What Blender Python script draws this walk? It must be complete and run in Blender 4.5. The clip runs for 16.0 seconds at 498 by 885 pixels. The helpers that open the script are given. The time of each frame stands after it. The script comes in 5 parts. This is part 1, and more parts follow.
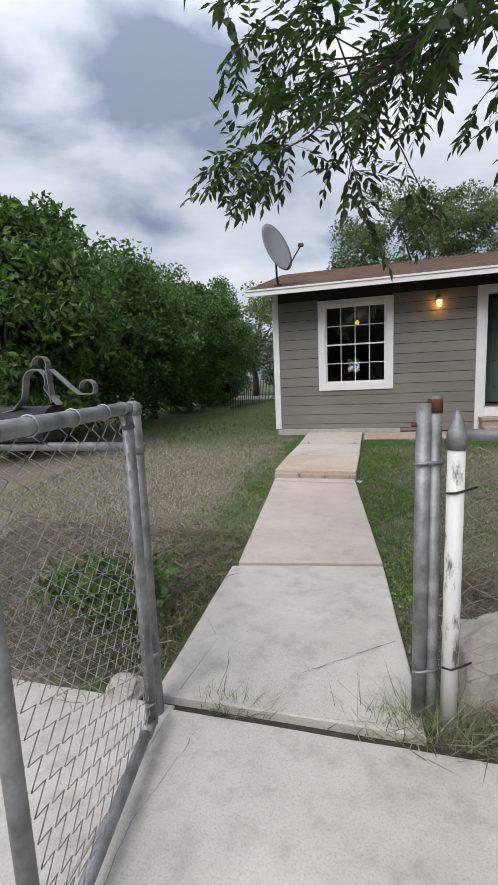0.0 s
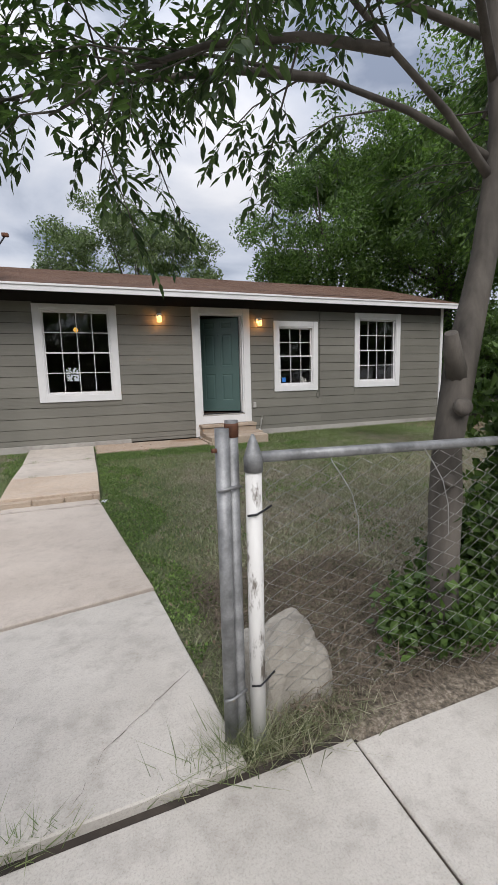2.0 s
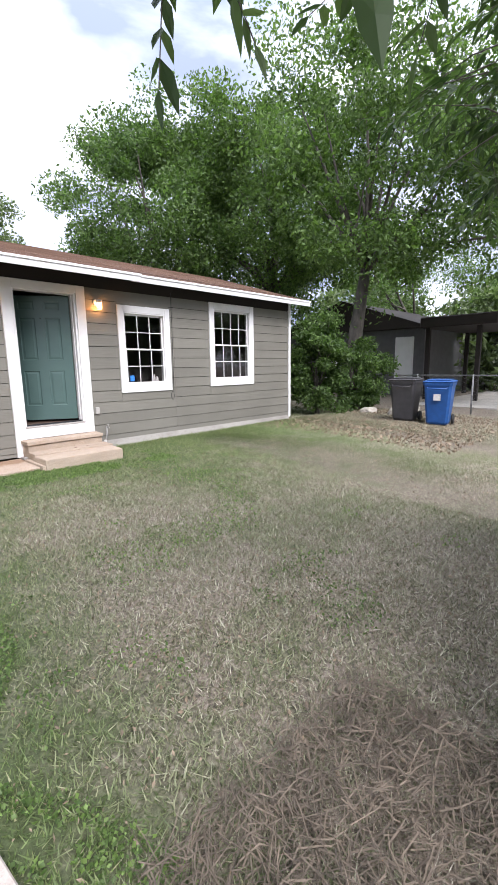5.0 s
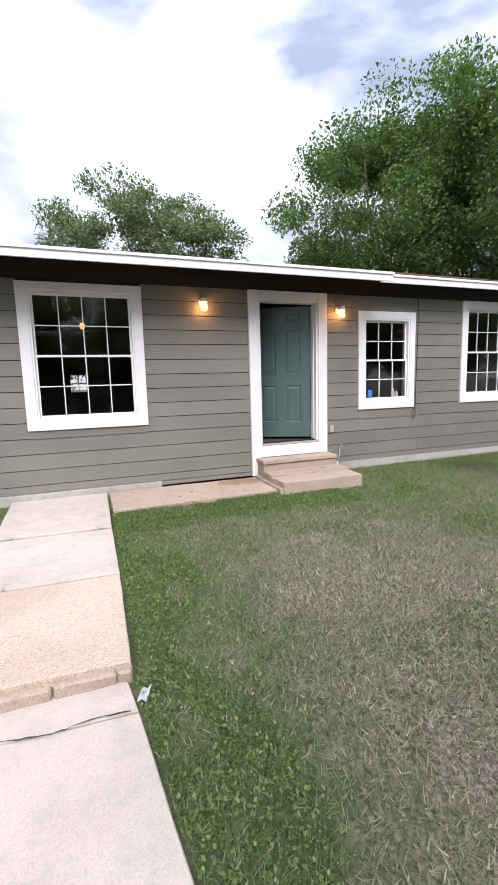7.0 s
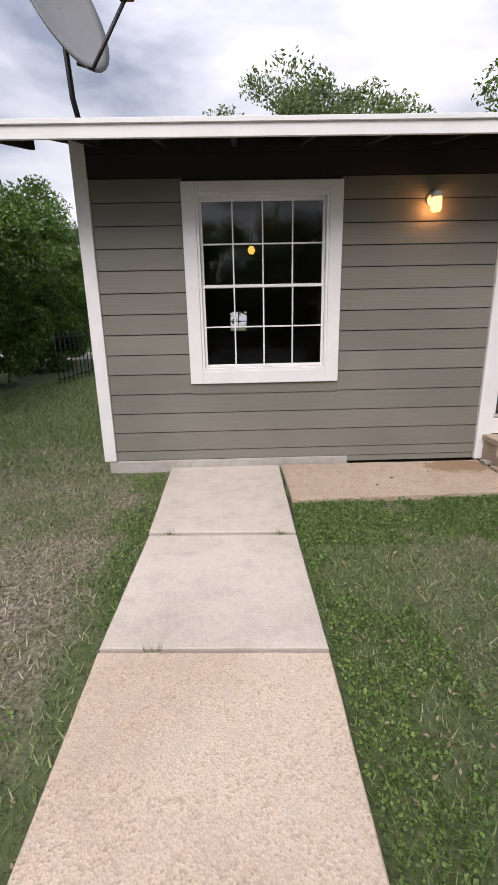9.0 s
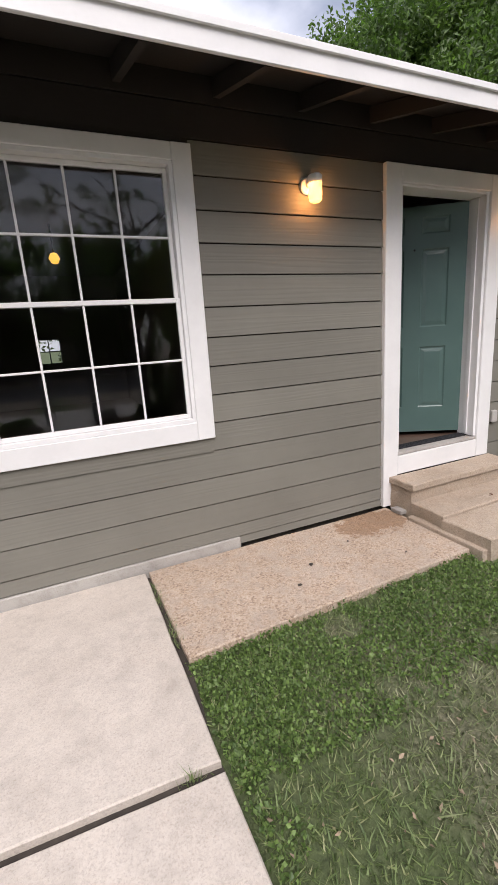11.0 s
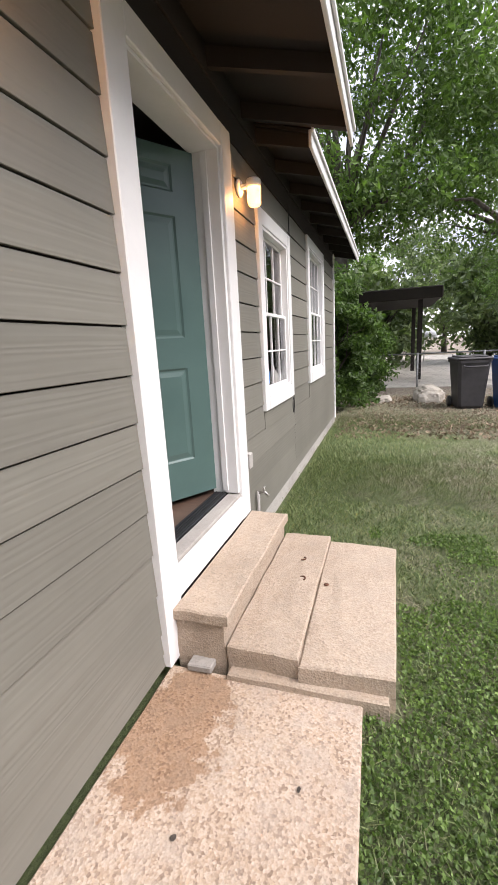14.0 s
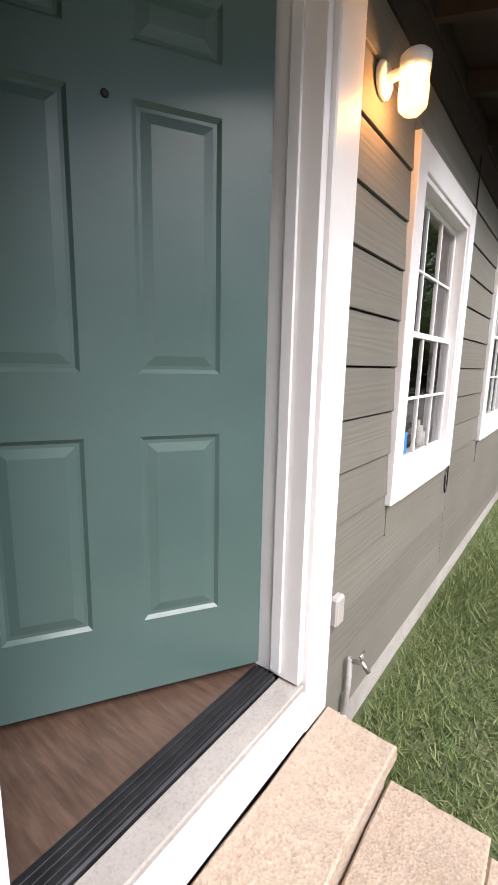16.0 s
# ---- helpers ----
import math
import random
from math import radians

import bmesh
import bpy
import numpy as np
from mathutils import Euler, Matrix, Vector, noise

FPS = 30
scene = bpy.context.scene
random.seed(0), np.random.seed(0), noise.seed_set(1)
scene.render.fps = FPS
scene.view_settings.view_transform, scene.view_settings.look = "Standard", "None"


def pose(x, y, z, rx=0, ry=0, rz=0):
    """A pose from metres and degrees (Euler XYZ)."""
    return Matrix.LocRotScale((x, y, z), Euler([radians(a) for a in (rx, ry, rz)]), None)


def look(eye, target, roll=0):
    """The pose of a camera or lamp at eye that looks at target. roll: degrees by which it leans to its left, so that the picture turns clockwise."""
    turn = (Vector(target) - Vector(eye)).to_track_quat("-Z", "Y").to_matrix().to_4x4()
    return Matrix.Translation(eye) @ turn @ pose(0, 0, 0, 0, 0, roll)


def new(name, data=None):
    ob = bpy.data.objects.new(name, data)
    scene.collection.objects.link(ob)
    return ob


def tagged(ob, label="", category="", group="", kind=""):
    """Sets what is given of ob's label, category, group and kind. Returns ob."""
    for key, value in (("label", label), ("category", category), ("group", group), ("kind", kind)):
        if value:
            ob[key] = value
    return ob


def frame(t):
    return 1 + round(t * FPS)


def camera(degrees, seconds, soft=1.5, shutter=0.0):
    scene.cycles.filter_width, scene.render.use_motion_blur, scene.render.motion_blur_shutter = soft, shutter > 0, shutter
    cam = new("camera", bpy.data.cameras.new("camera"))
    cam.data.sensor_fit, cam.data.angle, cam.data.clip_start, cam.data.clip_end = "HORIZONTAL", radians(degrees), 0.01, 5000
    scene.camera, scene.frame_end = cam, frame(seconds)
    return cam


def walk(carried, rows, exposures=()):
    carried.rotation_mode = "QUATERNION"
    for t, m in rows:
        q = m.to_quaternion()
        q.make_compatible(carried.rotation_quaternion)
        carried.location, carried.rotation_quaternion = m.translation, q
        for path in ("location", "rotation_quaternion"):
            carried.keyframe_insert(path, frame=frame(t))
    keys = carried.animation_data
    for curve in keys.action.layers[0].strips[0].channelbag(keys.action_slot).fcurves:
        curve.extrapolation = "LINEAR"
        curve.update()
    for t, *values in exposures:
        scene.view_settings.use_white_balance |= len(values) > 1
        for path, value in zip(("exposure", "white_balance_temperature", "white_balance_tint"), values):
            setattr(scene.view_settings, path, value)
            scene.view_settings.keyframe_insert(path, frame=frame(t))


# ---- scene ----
cam = camera(60.3, 16.0)
PATH = [
    (0, (0.701, -0.103, 1.352), (0.158, 1.8, 1.066), -2.5),
    (0.5, (0.555, -0.141, 1.371), (0.471, 1.835, 1.078), -2.2),
    (1, (0.376, -0.159, 1.387), (0.686, 1.796, 1.099), -2.2),
    (1.5, (0.352, -0.117, 1.401), (0.928, 1.778, 1.118), -2.0),
    (2, (0.446, 0.108, 1.412), (1.148, 1.958, 1.12), -1.5),
    (2.5, (0.523, 0.362, 1.507), (1.239, 2.204, 1.2), -0.9),
    (3, (0.514, 0.619, 1.541), (1.241, 2.452, 1.207), -0.5),
    (3.5, (0.553, 0.992, 1.547), (1.455, 2.74, 1.189), -0.6),
    (3.7, (0.593, 1.102, 1.558), (1.612, 2.783, 1.187), -0.5),
    (5.8, (0.488, 2.414, 1.582), (1.92, 3.769, 1.245), -1.2),
    (6, (0.517, 2.544, 1.57), (1.863, 3.992, 1.265), -1.4),
    (6.5, (0.501, 2.872, 1.59), (1.63, 4.5, 1.321), -1.6),
    (7, (0.43, 3.199, 1.587), (1.108, 5.061, 1.317), -1.6),
    (7.5, (0.362, 3.547, 1.584), (0.614, 5.504, 1.258), -1.6),
    (8, (0.216, 3.969, 1.645), (0.25, 5.909, 1.162), -1.4),
    (8.2, (0.156, 4.153, 1.646), (0.154, 6.076, 1.098), -1.0),
    (10.3, (0.156, 5.877, 1.675), (0.543, 7.778, 1.191), -2.8),
    (10.5, (0.167, 6.03, 1.699), (0.657, 7.908, 1.215), -3.2),
    (11, (0.189, 6.445, 1.746), (0.959, 8.228, 1.27), -3.9),
    (11.5, (0.277, 6.867, 1.743), (1.277, 8.539, 1.294), -3.6),
    (12, (0.349, 7.288, 1.692), (1.499, 8.858, 1.23), -3.4),
    (12.5, (0.453, 7.619, 1.66), (1.764, 9.059, 1.204), -3.7),
    (13, (0.652, 7.936, 1.659), (2.172, 9.149, 1.189), -4.1),
    (13.5, (0.833, 8.17, 1.665), (2.569, 9.016, 1.143), -3.7),
    (14, (1.151, 8.327, 1.655), (3.003, 8.943, 1.219), -3.2),
    (14.5, (1.489, 8.472, 1.683), (3.392, 8.964, 1.311), -1.3),
    (15, (1.862, 8.575, 1.69), (3.773, 9.077, 1.386), -1.1),
    (15.5, (2.276, 8.58, 1.74), (3.99, 9.554, 1.409), 0.3),
    (16, (2.664, 8.664, 1.763), (4.228, 9.858, 1.402), 1.2),
]
walk(cam, [(t, look(eye, target, roll)) for t, eye, target, roll in PATH],
     [(0, 0.58, 6450, 12), (1.5, 0.55, 6550, 12), (3.5, 0.92, 6600, 13), (6, 1.9, 6200, 18), (6.5, 1.72, 6250, 18), (7, 1.32, 6400, 17), (7.5, 1.02, 6600, 17), (8, 0.8, 6800, 17),
      (10.5, 0.95, 6750, 17), (11, 1.0, 6750, 17), (12, 1.35, 6750, 17), (12.5, 1.42, 6750, 17), (13.5, 1.55, 6750, 17), (14.5, 1.56, 6750, 17), (15, 1.52, 6750, 17), (16, 1.75, 6700, 18)])

# ---- world, sun, exposure ----
world = bpy.data.worlds.new("world")
scene.world = world
world.use_nodes = True
wn, wl = world.node_tree.nodes, world.node_tree.links
wn.clear()
w_out = wn.new("ShaderNodeOutputWorld")
w_sky = wn.new("ShaderNodeTexSky")
w_sky.sky_type, w_sky.sun_disc = "NISHITA", False
w_sky.sun_elevation, w_sky.sun_rotation = radians(47), radians(194)
w_bg1 = wn.new("ShaderNodeBackground")
w_bg1.inputs["Strength"].default_value = 0.10
wl.new(w_sky.outputs[0], w_bg1.inputs["Color"])
w_tc = wn.new("ShaderNodeTexCoord")
w_map = wn.new("ShaderNodeMapping")
w_map.inputs["Scale"].default_value = (1.3, 1.3, 3.2)
w_map.inputs["Location"].default_value = (0.35, 0.1, 0.2)
wl.new(w_tc.outputs["Generated"], w_map.inputs["Vector"])
w_no = wn.new("ShaderNodeTexNoise")
w_no.inputs["Scale"].default_value = 1.9
w_no.inputs["Detail"].default_value = 7
w_no.inputs["Roughness"].default_value = 0.5
w_no.inputs["Distortion"].default_value = 0.25
wl.new(w_map.outputs[0], w_no.inputs["Vector"])
w_ramp = wn.new("ShaderNodeValToRGB")
w_ramp.color_ramp.elements[0].position, w_ramp.color_ramp.elements[0].color = 0.38, (0.17, 0.20, 0.26, 1)
w_ramp.color_ramp.elements[1].position, w_ramp.color_ramp.elements[1].color = 0.66, (0.60, 0.61, 0.63, 1)
w_mid = w_ramp.color_ramp.elements.new(0.50)
w_mid.color = (0.40, 0.43, 0.49, 1)
wl.new(w_no.outputs["Fac"], w_ramp.inputs["Fac"])
w_bg2 = wn.new("ShaderNodeBackground")
w_bg2.inputs["Strength"].default_value = 1.0
wl.new(w_ramp.outputs["Color"], w_bg2.inputs["Color"])
# an overcast sky is brightest overhead
w_sep = wn.new("ShaderNodeSeparateXYZ")
wl.new(w_tc.outputs["Generated"], w_sep.inputs[0])
w_up = wn.new("ShaderNodeMapRange")
w_up.inputs["From Min"].default_value, w_up.inputs["From Max"].default_value = 0.35, 1.0
w_up.inputs["To Min"].default_value, w_up.inputs["To Max"].default_value = 1.0, 2.1
wl.new(w_sep.outputs["Z"], w_up.inputs["Value"])
wl.new(w_up.outputs[0], w_bg2.inputs["Strength"])
w_mix = wn.new("ShaderNodeMixShader")
w_mix.inputs["Fac"].default_value = 0.88
wl.new(w_bg1.outputs[0], w_mix.inputs[1])
wl.new(w_bg2.outputs[0], w_mix.inputs[2])
wl.new(w_mix.outputs[0], w_out.inputs["Surface"])

sun = new("sun", bpy.data.lights.new("sun", "SUN"))
sun.data.energy, sun.data.angle, sun.data.color = 1.65, radians(38), (1.0, 0.98, 0.95)
sun.matrix_world = look((0, 0, 20), (4.6, 18.2, 0))


# ---- materials ----
def material(name, rough=0.7, metal=0.0):
    m = bpy.data.materials.new(name)
    m.use_nodes = True
    b = m.node_tree.nodes["Principled BSDF"]
    b.inputs["Roughness"].default_value, b.inputs["Metallic"].default_value = rough, metal
    return m, m.node_tree.nodes, m.node_tree.links, b


def noise_node(n, l, scale, detail=5, rough=0.55, stretch=None, world_space=False):
    tc = n.new("ShaderNodeNewGeometry") if world_space else n.new("ShaderNodeTexCoord")
    src = tc.outputs["Position"] if world_space else tc.outputs["Object"]
    mp = n.new("ShaderNodeMapping")
    mp.inputs["Scale"].default_value = stretch or (1, 1, 1)
    l.new(src, mp.inputs["Vector"])
    t = n.new("ShaderNodeTexNoise")
    t.inputs["Scale"].default_value, t.inputs["Detail"].default_value, t.inputs["Roughness"].default_value = scale, detail, rough
    l.new(mp.outputs[0], t.inputs["Vector"])
    return t.outputs["Fac"]


def ramp(n, l, fac, *stops):
    r = n.new("ShaderNodeValToRGB")
    els = r.color_ramp.elements
    while len(els) < len(stops):
        els.new(0.5)
    for e, (p, c) in zip(els, stops):
        e.position, e.color = p, (*c, 1)
    l.new(fac, r.inputs["Fac"])
    return r.outputs["Color"]


def mix(n, l, a, b, fac, mode="MIX"):
    x = n.new("ShaderNodeMix")
    x.data_type, x.blend_type = "RGBA", mode
    if isinstance(fac, float):
        x.inputs[0].default_value = fac
    else:
        l.new(fac, x.inputs[0])
    for sock, v in ((x.inputs[6], a), (x.inputs[7], b)):
        if isinstance(v, tuple):
            sock.default_value = (*v, 1)
        else:
            l.new(v, sock)
    return x.outputs[2]


def bump(n, l, b, fac, strength=0.3, distance=0.01):
    x = n.new("ShaderNodeBump")
    x.inputs["Strength"].default_value, x.inputs["Distance"].default_value = strength, distance
    l.new(fac, x.inputs["Height"])
    l.new(x.outputs[0], b.inputs["Normal"])


def plain(name, c, rough=0.6, metal=0.0, var=0.25, scale=8.0, bmp=0.15, fine=60.0, stretch=None, space=True, island=False):
    """Paint, metal, plastic or wood: a colour with large and fine variation and a fine relief."""
    m, n, l, b = material(name, rough, metal)
    big = noise_node(n, l, scale, 4, stretch=stretch, world_space=space)
    small = noise_node(n, l, fine, 6, 0.65, stretch=stretch, world_space=space)
    lo, hi = tuple(x * (1 - var) for x in c), tuple(min(1, x * (1 + var)) for x in c)
    col = ramp(n, l, big, (0.3, lo), (0.7, hi))
    col = mix(n, l, col, ramp(n, l, small, (0.3, (0.78, 0.78, 0.78)), (0.65, (1, 1, 1))), min(1.0, var * 2), "MULTIPLY")
    if island:
        g = n.new("ShaderNodeNewGeometry")
        col = mix(n, l, col, ramp(n, l, g.outputs["Random Per Island"], (0, (0.6, 0.6, 0.6)), (1, (1.25, 1.25, 1.25))), 0.8, "MULTIPLY")
    l.new(col, b.inputs["Base Color"])
    rr = n.new("ShaderNodeMapRange")
    rr.inputs["To Min"].default_value, rr.inputs["To Max"].default_value = max(0.03, rough - 0.12), min(1, rough + 0.12)
    l.new(big, rr.inputs["Value"])
    l.new(rr.outputs[0], b.inputs["Roughness"])
    if bmp:
        bump(n, l, b, small, bmp, 0.004)
    return m


def concrete(name, light, dark, pebble=0.0, stain=0.5, spot=None):
    m, n, l, b = material(name, 0.9)
    big = noise_node(n, l, 1.3, 6, 0.6, world_space=True)
    mid = noise_node(n, l, 9, 6, 0.65, world_space=True)
    fine = noise_node(n, l, 130, 4, 0.7, world_space=True)
    col = ramp(n, l, big, (0.32, dark), (0.58, light))
    col = mix(n, l, col, ramp(n, l, mid, (0.3, (0.70, 0.68, 0.66)), (0.52, (1, 1, 1))), stain, "MULTIPLY")
    col = mix(n, l, col, ramp(n, l, fine, (0.32, (0.62, 0.6, 0.58)), (0.5, (1, 1, 1)), (0.75, (1.08, 1.08, 1.06))), 0.55, "MULTIPLY")
    height = fine
    if pebble:
        v = n.new("ShaderNodeTexVoronoi")
        v.inputs["Scale"].default_value = 105
        g = n.new("ShaderNodeNewGeometry")
        l.new(g.outputs["Position"], v.inputs["Vector"])
        sep = n.new("ShaderNodeSeparateColor")
        l.new(v.outputs["Color"], sep.inputs[0])
        peb = ramp(n, l, sep.outputs[0], (0.0, (0.42, 0.33, 0.27)), (0.35, (0.85, 0.74, 0.62)), (0.75, (1.05, 1.0, 0.95)), (1, (0.75, 0.62, 0.5)))
        worn = ramp(n, l, mid, (0.30, (0.2, 0.2, 0.2)), (0.55, (1, 1, 1)))
        fac = n.new("ShaderNodeMath")
        fac.operation = "MULTIPLY"
        fac.inputs[1].default_value = pebble
        l.new(worn, fac.inputs[0])
        col = mix(n, l, col, peb, fac.outputs[0], "MULTIPLY")
        height = v.outputs["Distance"] if pebble > 0.3 else fine
    if spot:
        g = n.new("ShaderNodeNewGeometry")
        mp = n.new("ShaderNodeMapping")
        mp.inputs["Location"].default_value = (-spot[0] * spot[2], -spot[1] * spot[3], 0)
        mp.inputs["Scale"].default_value = (spot[2], spot[3], 0)
        l.new(g.outputs["Position"], mp.inputs["Vector"])
        ln = n.new("ShaderNodeVectorMath")
        ln.operation = "LENGTH"
        l.new(mp.outputs[0], ln.inputs[0])
        ad = n.new("ShaderNodeMath")
        ad.operation = "ADD"
        l.new(ln.outputs["Value"], ad.inputs[0])
        l.new(mid, ad.inputs[1])
        col = mix(n, l, col, ramp(n, l, ad.outputs[0], (0.0, (0.62, 0.50, 0.40)), (0.95, (0.72, 0.60, 0.50)), (1.0, (1, 1, 1))), 1.0, "MULTIPLY")
    l.new(col, b.inputs["Base Color"])
    bump(n, l, b, height, 0.5 if pebble > 0.3 else 0.25, 0.006)
    return m


M_WALK = concrete("sidewalk concrete", (0.55, 0.52, 0.48), (0.43, 0.405, 0.37), 0.1, 0.75)
M_PATH = concrete("path concrete", (0.58, 0.525, 0.47), (0.47, 0.42, 0.37), 0.2, 0.6)
M_SLAB = concrete("pink pebbled concrete", (0.60, 0.51, 0.425), (0.51, 0.42, 0.34), 0.55, 0.4)
M_SLABD = concrete("stained pink pebbled concrete", (0.52, 0.44, 0.37), (0.44, 0.365, 0.30), 0.85, 0.45, (2.42, 9.14, 1.35, 2.3))
M_SLABP = concrete("smooth pinkish concrete", (0.53, 0.47, 0.415), (0.44, 0.385, 0.335), 0.12, 0.5)
M_STEP = concrete("step concrete", (0.47, 0.395, 0.32), (0.38, 0.31, 0.245), 0.45, 0.45)
M_FOUND = concrete("foundation concrete", (0.42, 0.40, 0.37), (0.30, 0.28, 0.26), 0, 0.6)
M_ROCK = concrete("limestone", (0.42, 0.39, 0.34), (0.24, 0.22, 0.19), 0, 0.8)
M_ASPH = plain("asphalt", (0.06, 0.06, 0.062), 0.9, 0, 0.3, 1.5, 0.4, 150)
M_WHITE = plain("white trim paint", (0.74, 0.735, 0.735), 0.45, 0, 0.05, 3, 0.08, 40)
M_TEAL = plain("teal door paint", (0.072, 0.125, 0.116), 0.32, 0, 0.06, 3, 0.05, 70)
M_GALV = plain("galvanised steel", (0.27, 0.275, 0.28), 0.55, 0.5, 0.4, 12, 0.15, 90)
M_WIRE = plain("galvanised wire", (0.40, 0.40, 0.39), 0.5, 0.25, 0.3, 14, 0, 90)
M_RUST = plain("rusty steel", (0.16, 0.07, 0.04), 0.8, 0.3, 0.4, 14, 0.3, 90)
M_DARK = plain("dark metal", (0.035, 0.036, 0.04), 0.5, 0.6, 0.3, 12, 0.1, 90)
M_CHROME = plain("worn metal", (0.5, 0.48, 0.45), 0.35, 0.9, 0.2, 30, 0.1, 90)
# real eave colour, also used to paint shade on the front wall
M_EAVE = plain("dark brown eave paint and wall shade", (0.022, 0.017, 0.015), 0.85, 0, 0.25, 5, 0.2, 60)
M_ROOM = plain("interior wall paint", (0.25, 0.24, 0.23), 0.8, 0, 0.08, 3, 0.05, 50)
M_BIN = plain("dark grey plastic", (0.045, 0.043, 0.046), 0.55, 0, 0.2, 9, 0.1, 80)
M_BLUE = plain("blue plastic", (0.012, 0.075, 0.26), 0.5, 0, 0.15, 9, 0.1, 80)
M_DISH = plain("grey dish paint", (0.20, 0.205, 0.21), 0.5, 0.1, 0.1, 4, 0.05, 70)
M_BARK = plain("bark", (0.10, 0.088, 0.076), 0.95, 0, 0.5, 7, 0.9, 35, (1, 1, 0.3))
M_WOODF = plain("dark laminate floor", (0.10, 0.062, 0.045), 0.45, 0, 0.4, 6, 0.1, 30, (8, 1, 1))
M_TWIG = plain("dead twigs", (0.17, 0.135, 0.10), 0.95, 0, 0.4, 9, 0, 60, island=True)
M_NEIGH = plain("neighbour siding", (0.12, 0.12, 0.125), 0.7, 0, 0.15, 4, 0.1, 50)
M_TAPE = plain("grey plastic cover", (0.42, 0.40, 0.38), 0.55, 0, 0.1, 20, 0.05, 80)
M_CORD = plain("black cable", (0.02, 0.02, 0.02), 0.6, 0, 0.2, 20, 0, 80)
M_DECAL = plain("blue decal", (0.03, 0.20, 0.62), 0.5, 0, 0.1, 20, 0, 80)
M_PALE = plain("pale plastic", (0.6, 0.58, 0.56), 0.4, 0, 0.1, 20, 0, 80)
M_BRICKF = plain("crumbled mortar", (0.22, 0.17, 0.13), 0.95, 0, 0.4, 20, 0.6, 90)
M_TENT = plain("white canvas", (0.75, 0.77, 0.8), 0.7, 0, 0.05, 3, 0, 40)
M_LITTER = plain("dry leaves", (0.30, 0.23, 0.16), 0.9, 0, 0.3, 9, 0, 60, island=True)
M_EARTH = plain("dark damp soil", (0.05, 0.04, 0.032), 0.95, 0, 0.4, 10, 0.6, 70)


def siding_material():
    m, n, l, b = material("grey-green siding paint", 0.62)
    oi = n.new("ShaderNodeObjectInfo")
    big = noise_node(n, l, 1.1, 5, world_space=True)
    base = ramp(n, l, big, (0.3, (0.150, 0.143, 0.121)), (0.7, (0.186, 0.178, 0.151)))
    col = mix(n, l, base, ramp(n, l, oi.outputs["Random"], (0, (0.93, 0.93, 0.93)), (1, (1.07, 1.07, 1.07))), 1.0, "MULTIPLY")
    # scuffs where the paint has chalked
    scuff = noise_node(n, l, 4.5, 7, 0.7, world_space=True)
    col = mix(n, l, col, (0.24, 0.235, 0.215), ramp(n, l, scuff, (0.68, (0, 0, 0)), (0.78, (0.55, 0.55, 0.55))))
    l.new(col, b.inputs["Base Color"])
    # embossed wood grain running along the board
    g = n.new("ShaderNodeNewGeometry")
    mp = n.new("ShaderNodeMapping")
    mp.inputs["Scale"].default_value = (1.0, 1.0, 22.0)
    l.new(g.outputs["Position"], mp.inputs["Vector"])
    off = n.new("ShaderNodeVectorMath")
    comb = n.new("ShaderNodeCombineXYZ")
    ml = n.new("ShaderNodeMath")
    ml.operation, ml.inputs[1].default_value = "MULTIPLY", 40
    l.new(oi.outputs["Random"], ml.inputs[0])
    l.new(ml.outputs[0], comb.inputs["X"])
    l.new(mp.outputs[0], off.inputs[0])
    l.new(comb.outputs[0], off.inputs[1])
    wv = n.new("ShaderNodeTexWave")
    wv.wave_type, wv.bands_direction = "BANDS", "Z"
    wv.inputs["Scale"].default_value, wv.inputs["Distortion"].default_value = 0.45, 14.0
    wv.inputs["Detail"].default_value, wv.inputs["Detail Scale"].default_value = 3, 1.2
    l.new(off.outputs[0], wv.inputs["Vector"])
    bump(n, l, b, wv.outputs["Fac"], 0.22, 0.003)
    return m


M_SIDING = siding_material()


def shingle_material():
    m, n, l, b = material("brown shingles", 0.92)
    g = n.new("ShaderNodeObjectInfo")
    fine = noise_node(n, l, 170, 4, 0.7, world_space=True)
    big = noise_node(n, l, 1.5, 5, 0.6, world_space=True)
    col = ramp(n, l, big, (0.3, (0.115, 0.066, 0.046)), (0.7, (0.165, 0.10, 0.07)))
    col = mix(n, l, col, ramp(n, l, g.outputs["Random"], (0, (0.8, 0.8, 0.8)), (1, (1.15, 1.15, 1.15))), 1.0, "MULTIPLY")
    col = mix(n, l, col, ramp(n, l, fine, (0.3, (0.6, 0.6, 0.6)), (0.6, (1.1, 1.1, 1.1))), 0.7, "MULTIPLY")
    l.new(col, b.inputs["Base Color"])
    bump(n, l, b, fine, 0.4, 0.003)
    return m


M_SHINGLE = shingle_material()


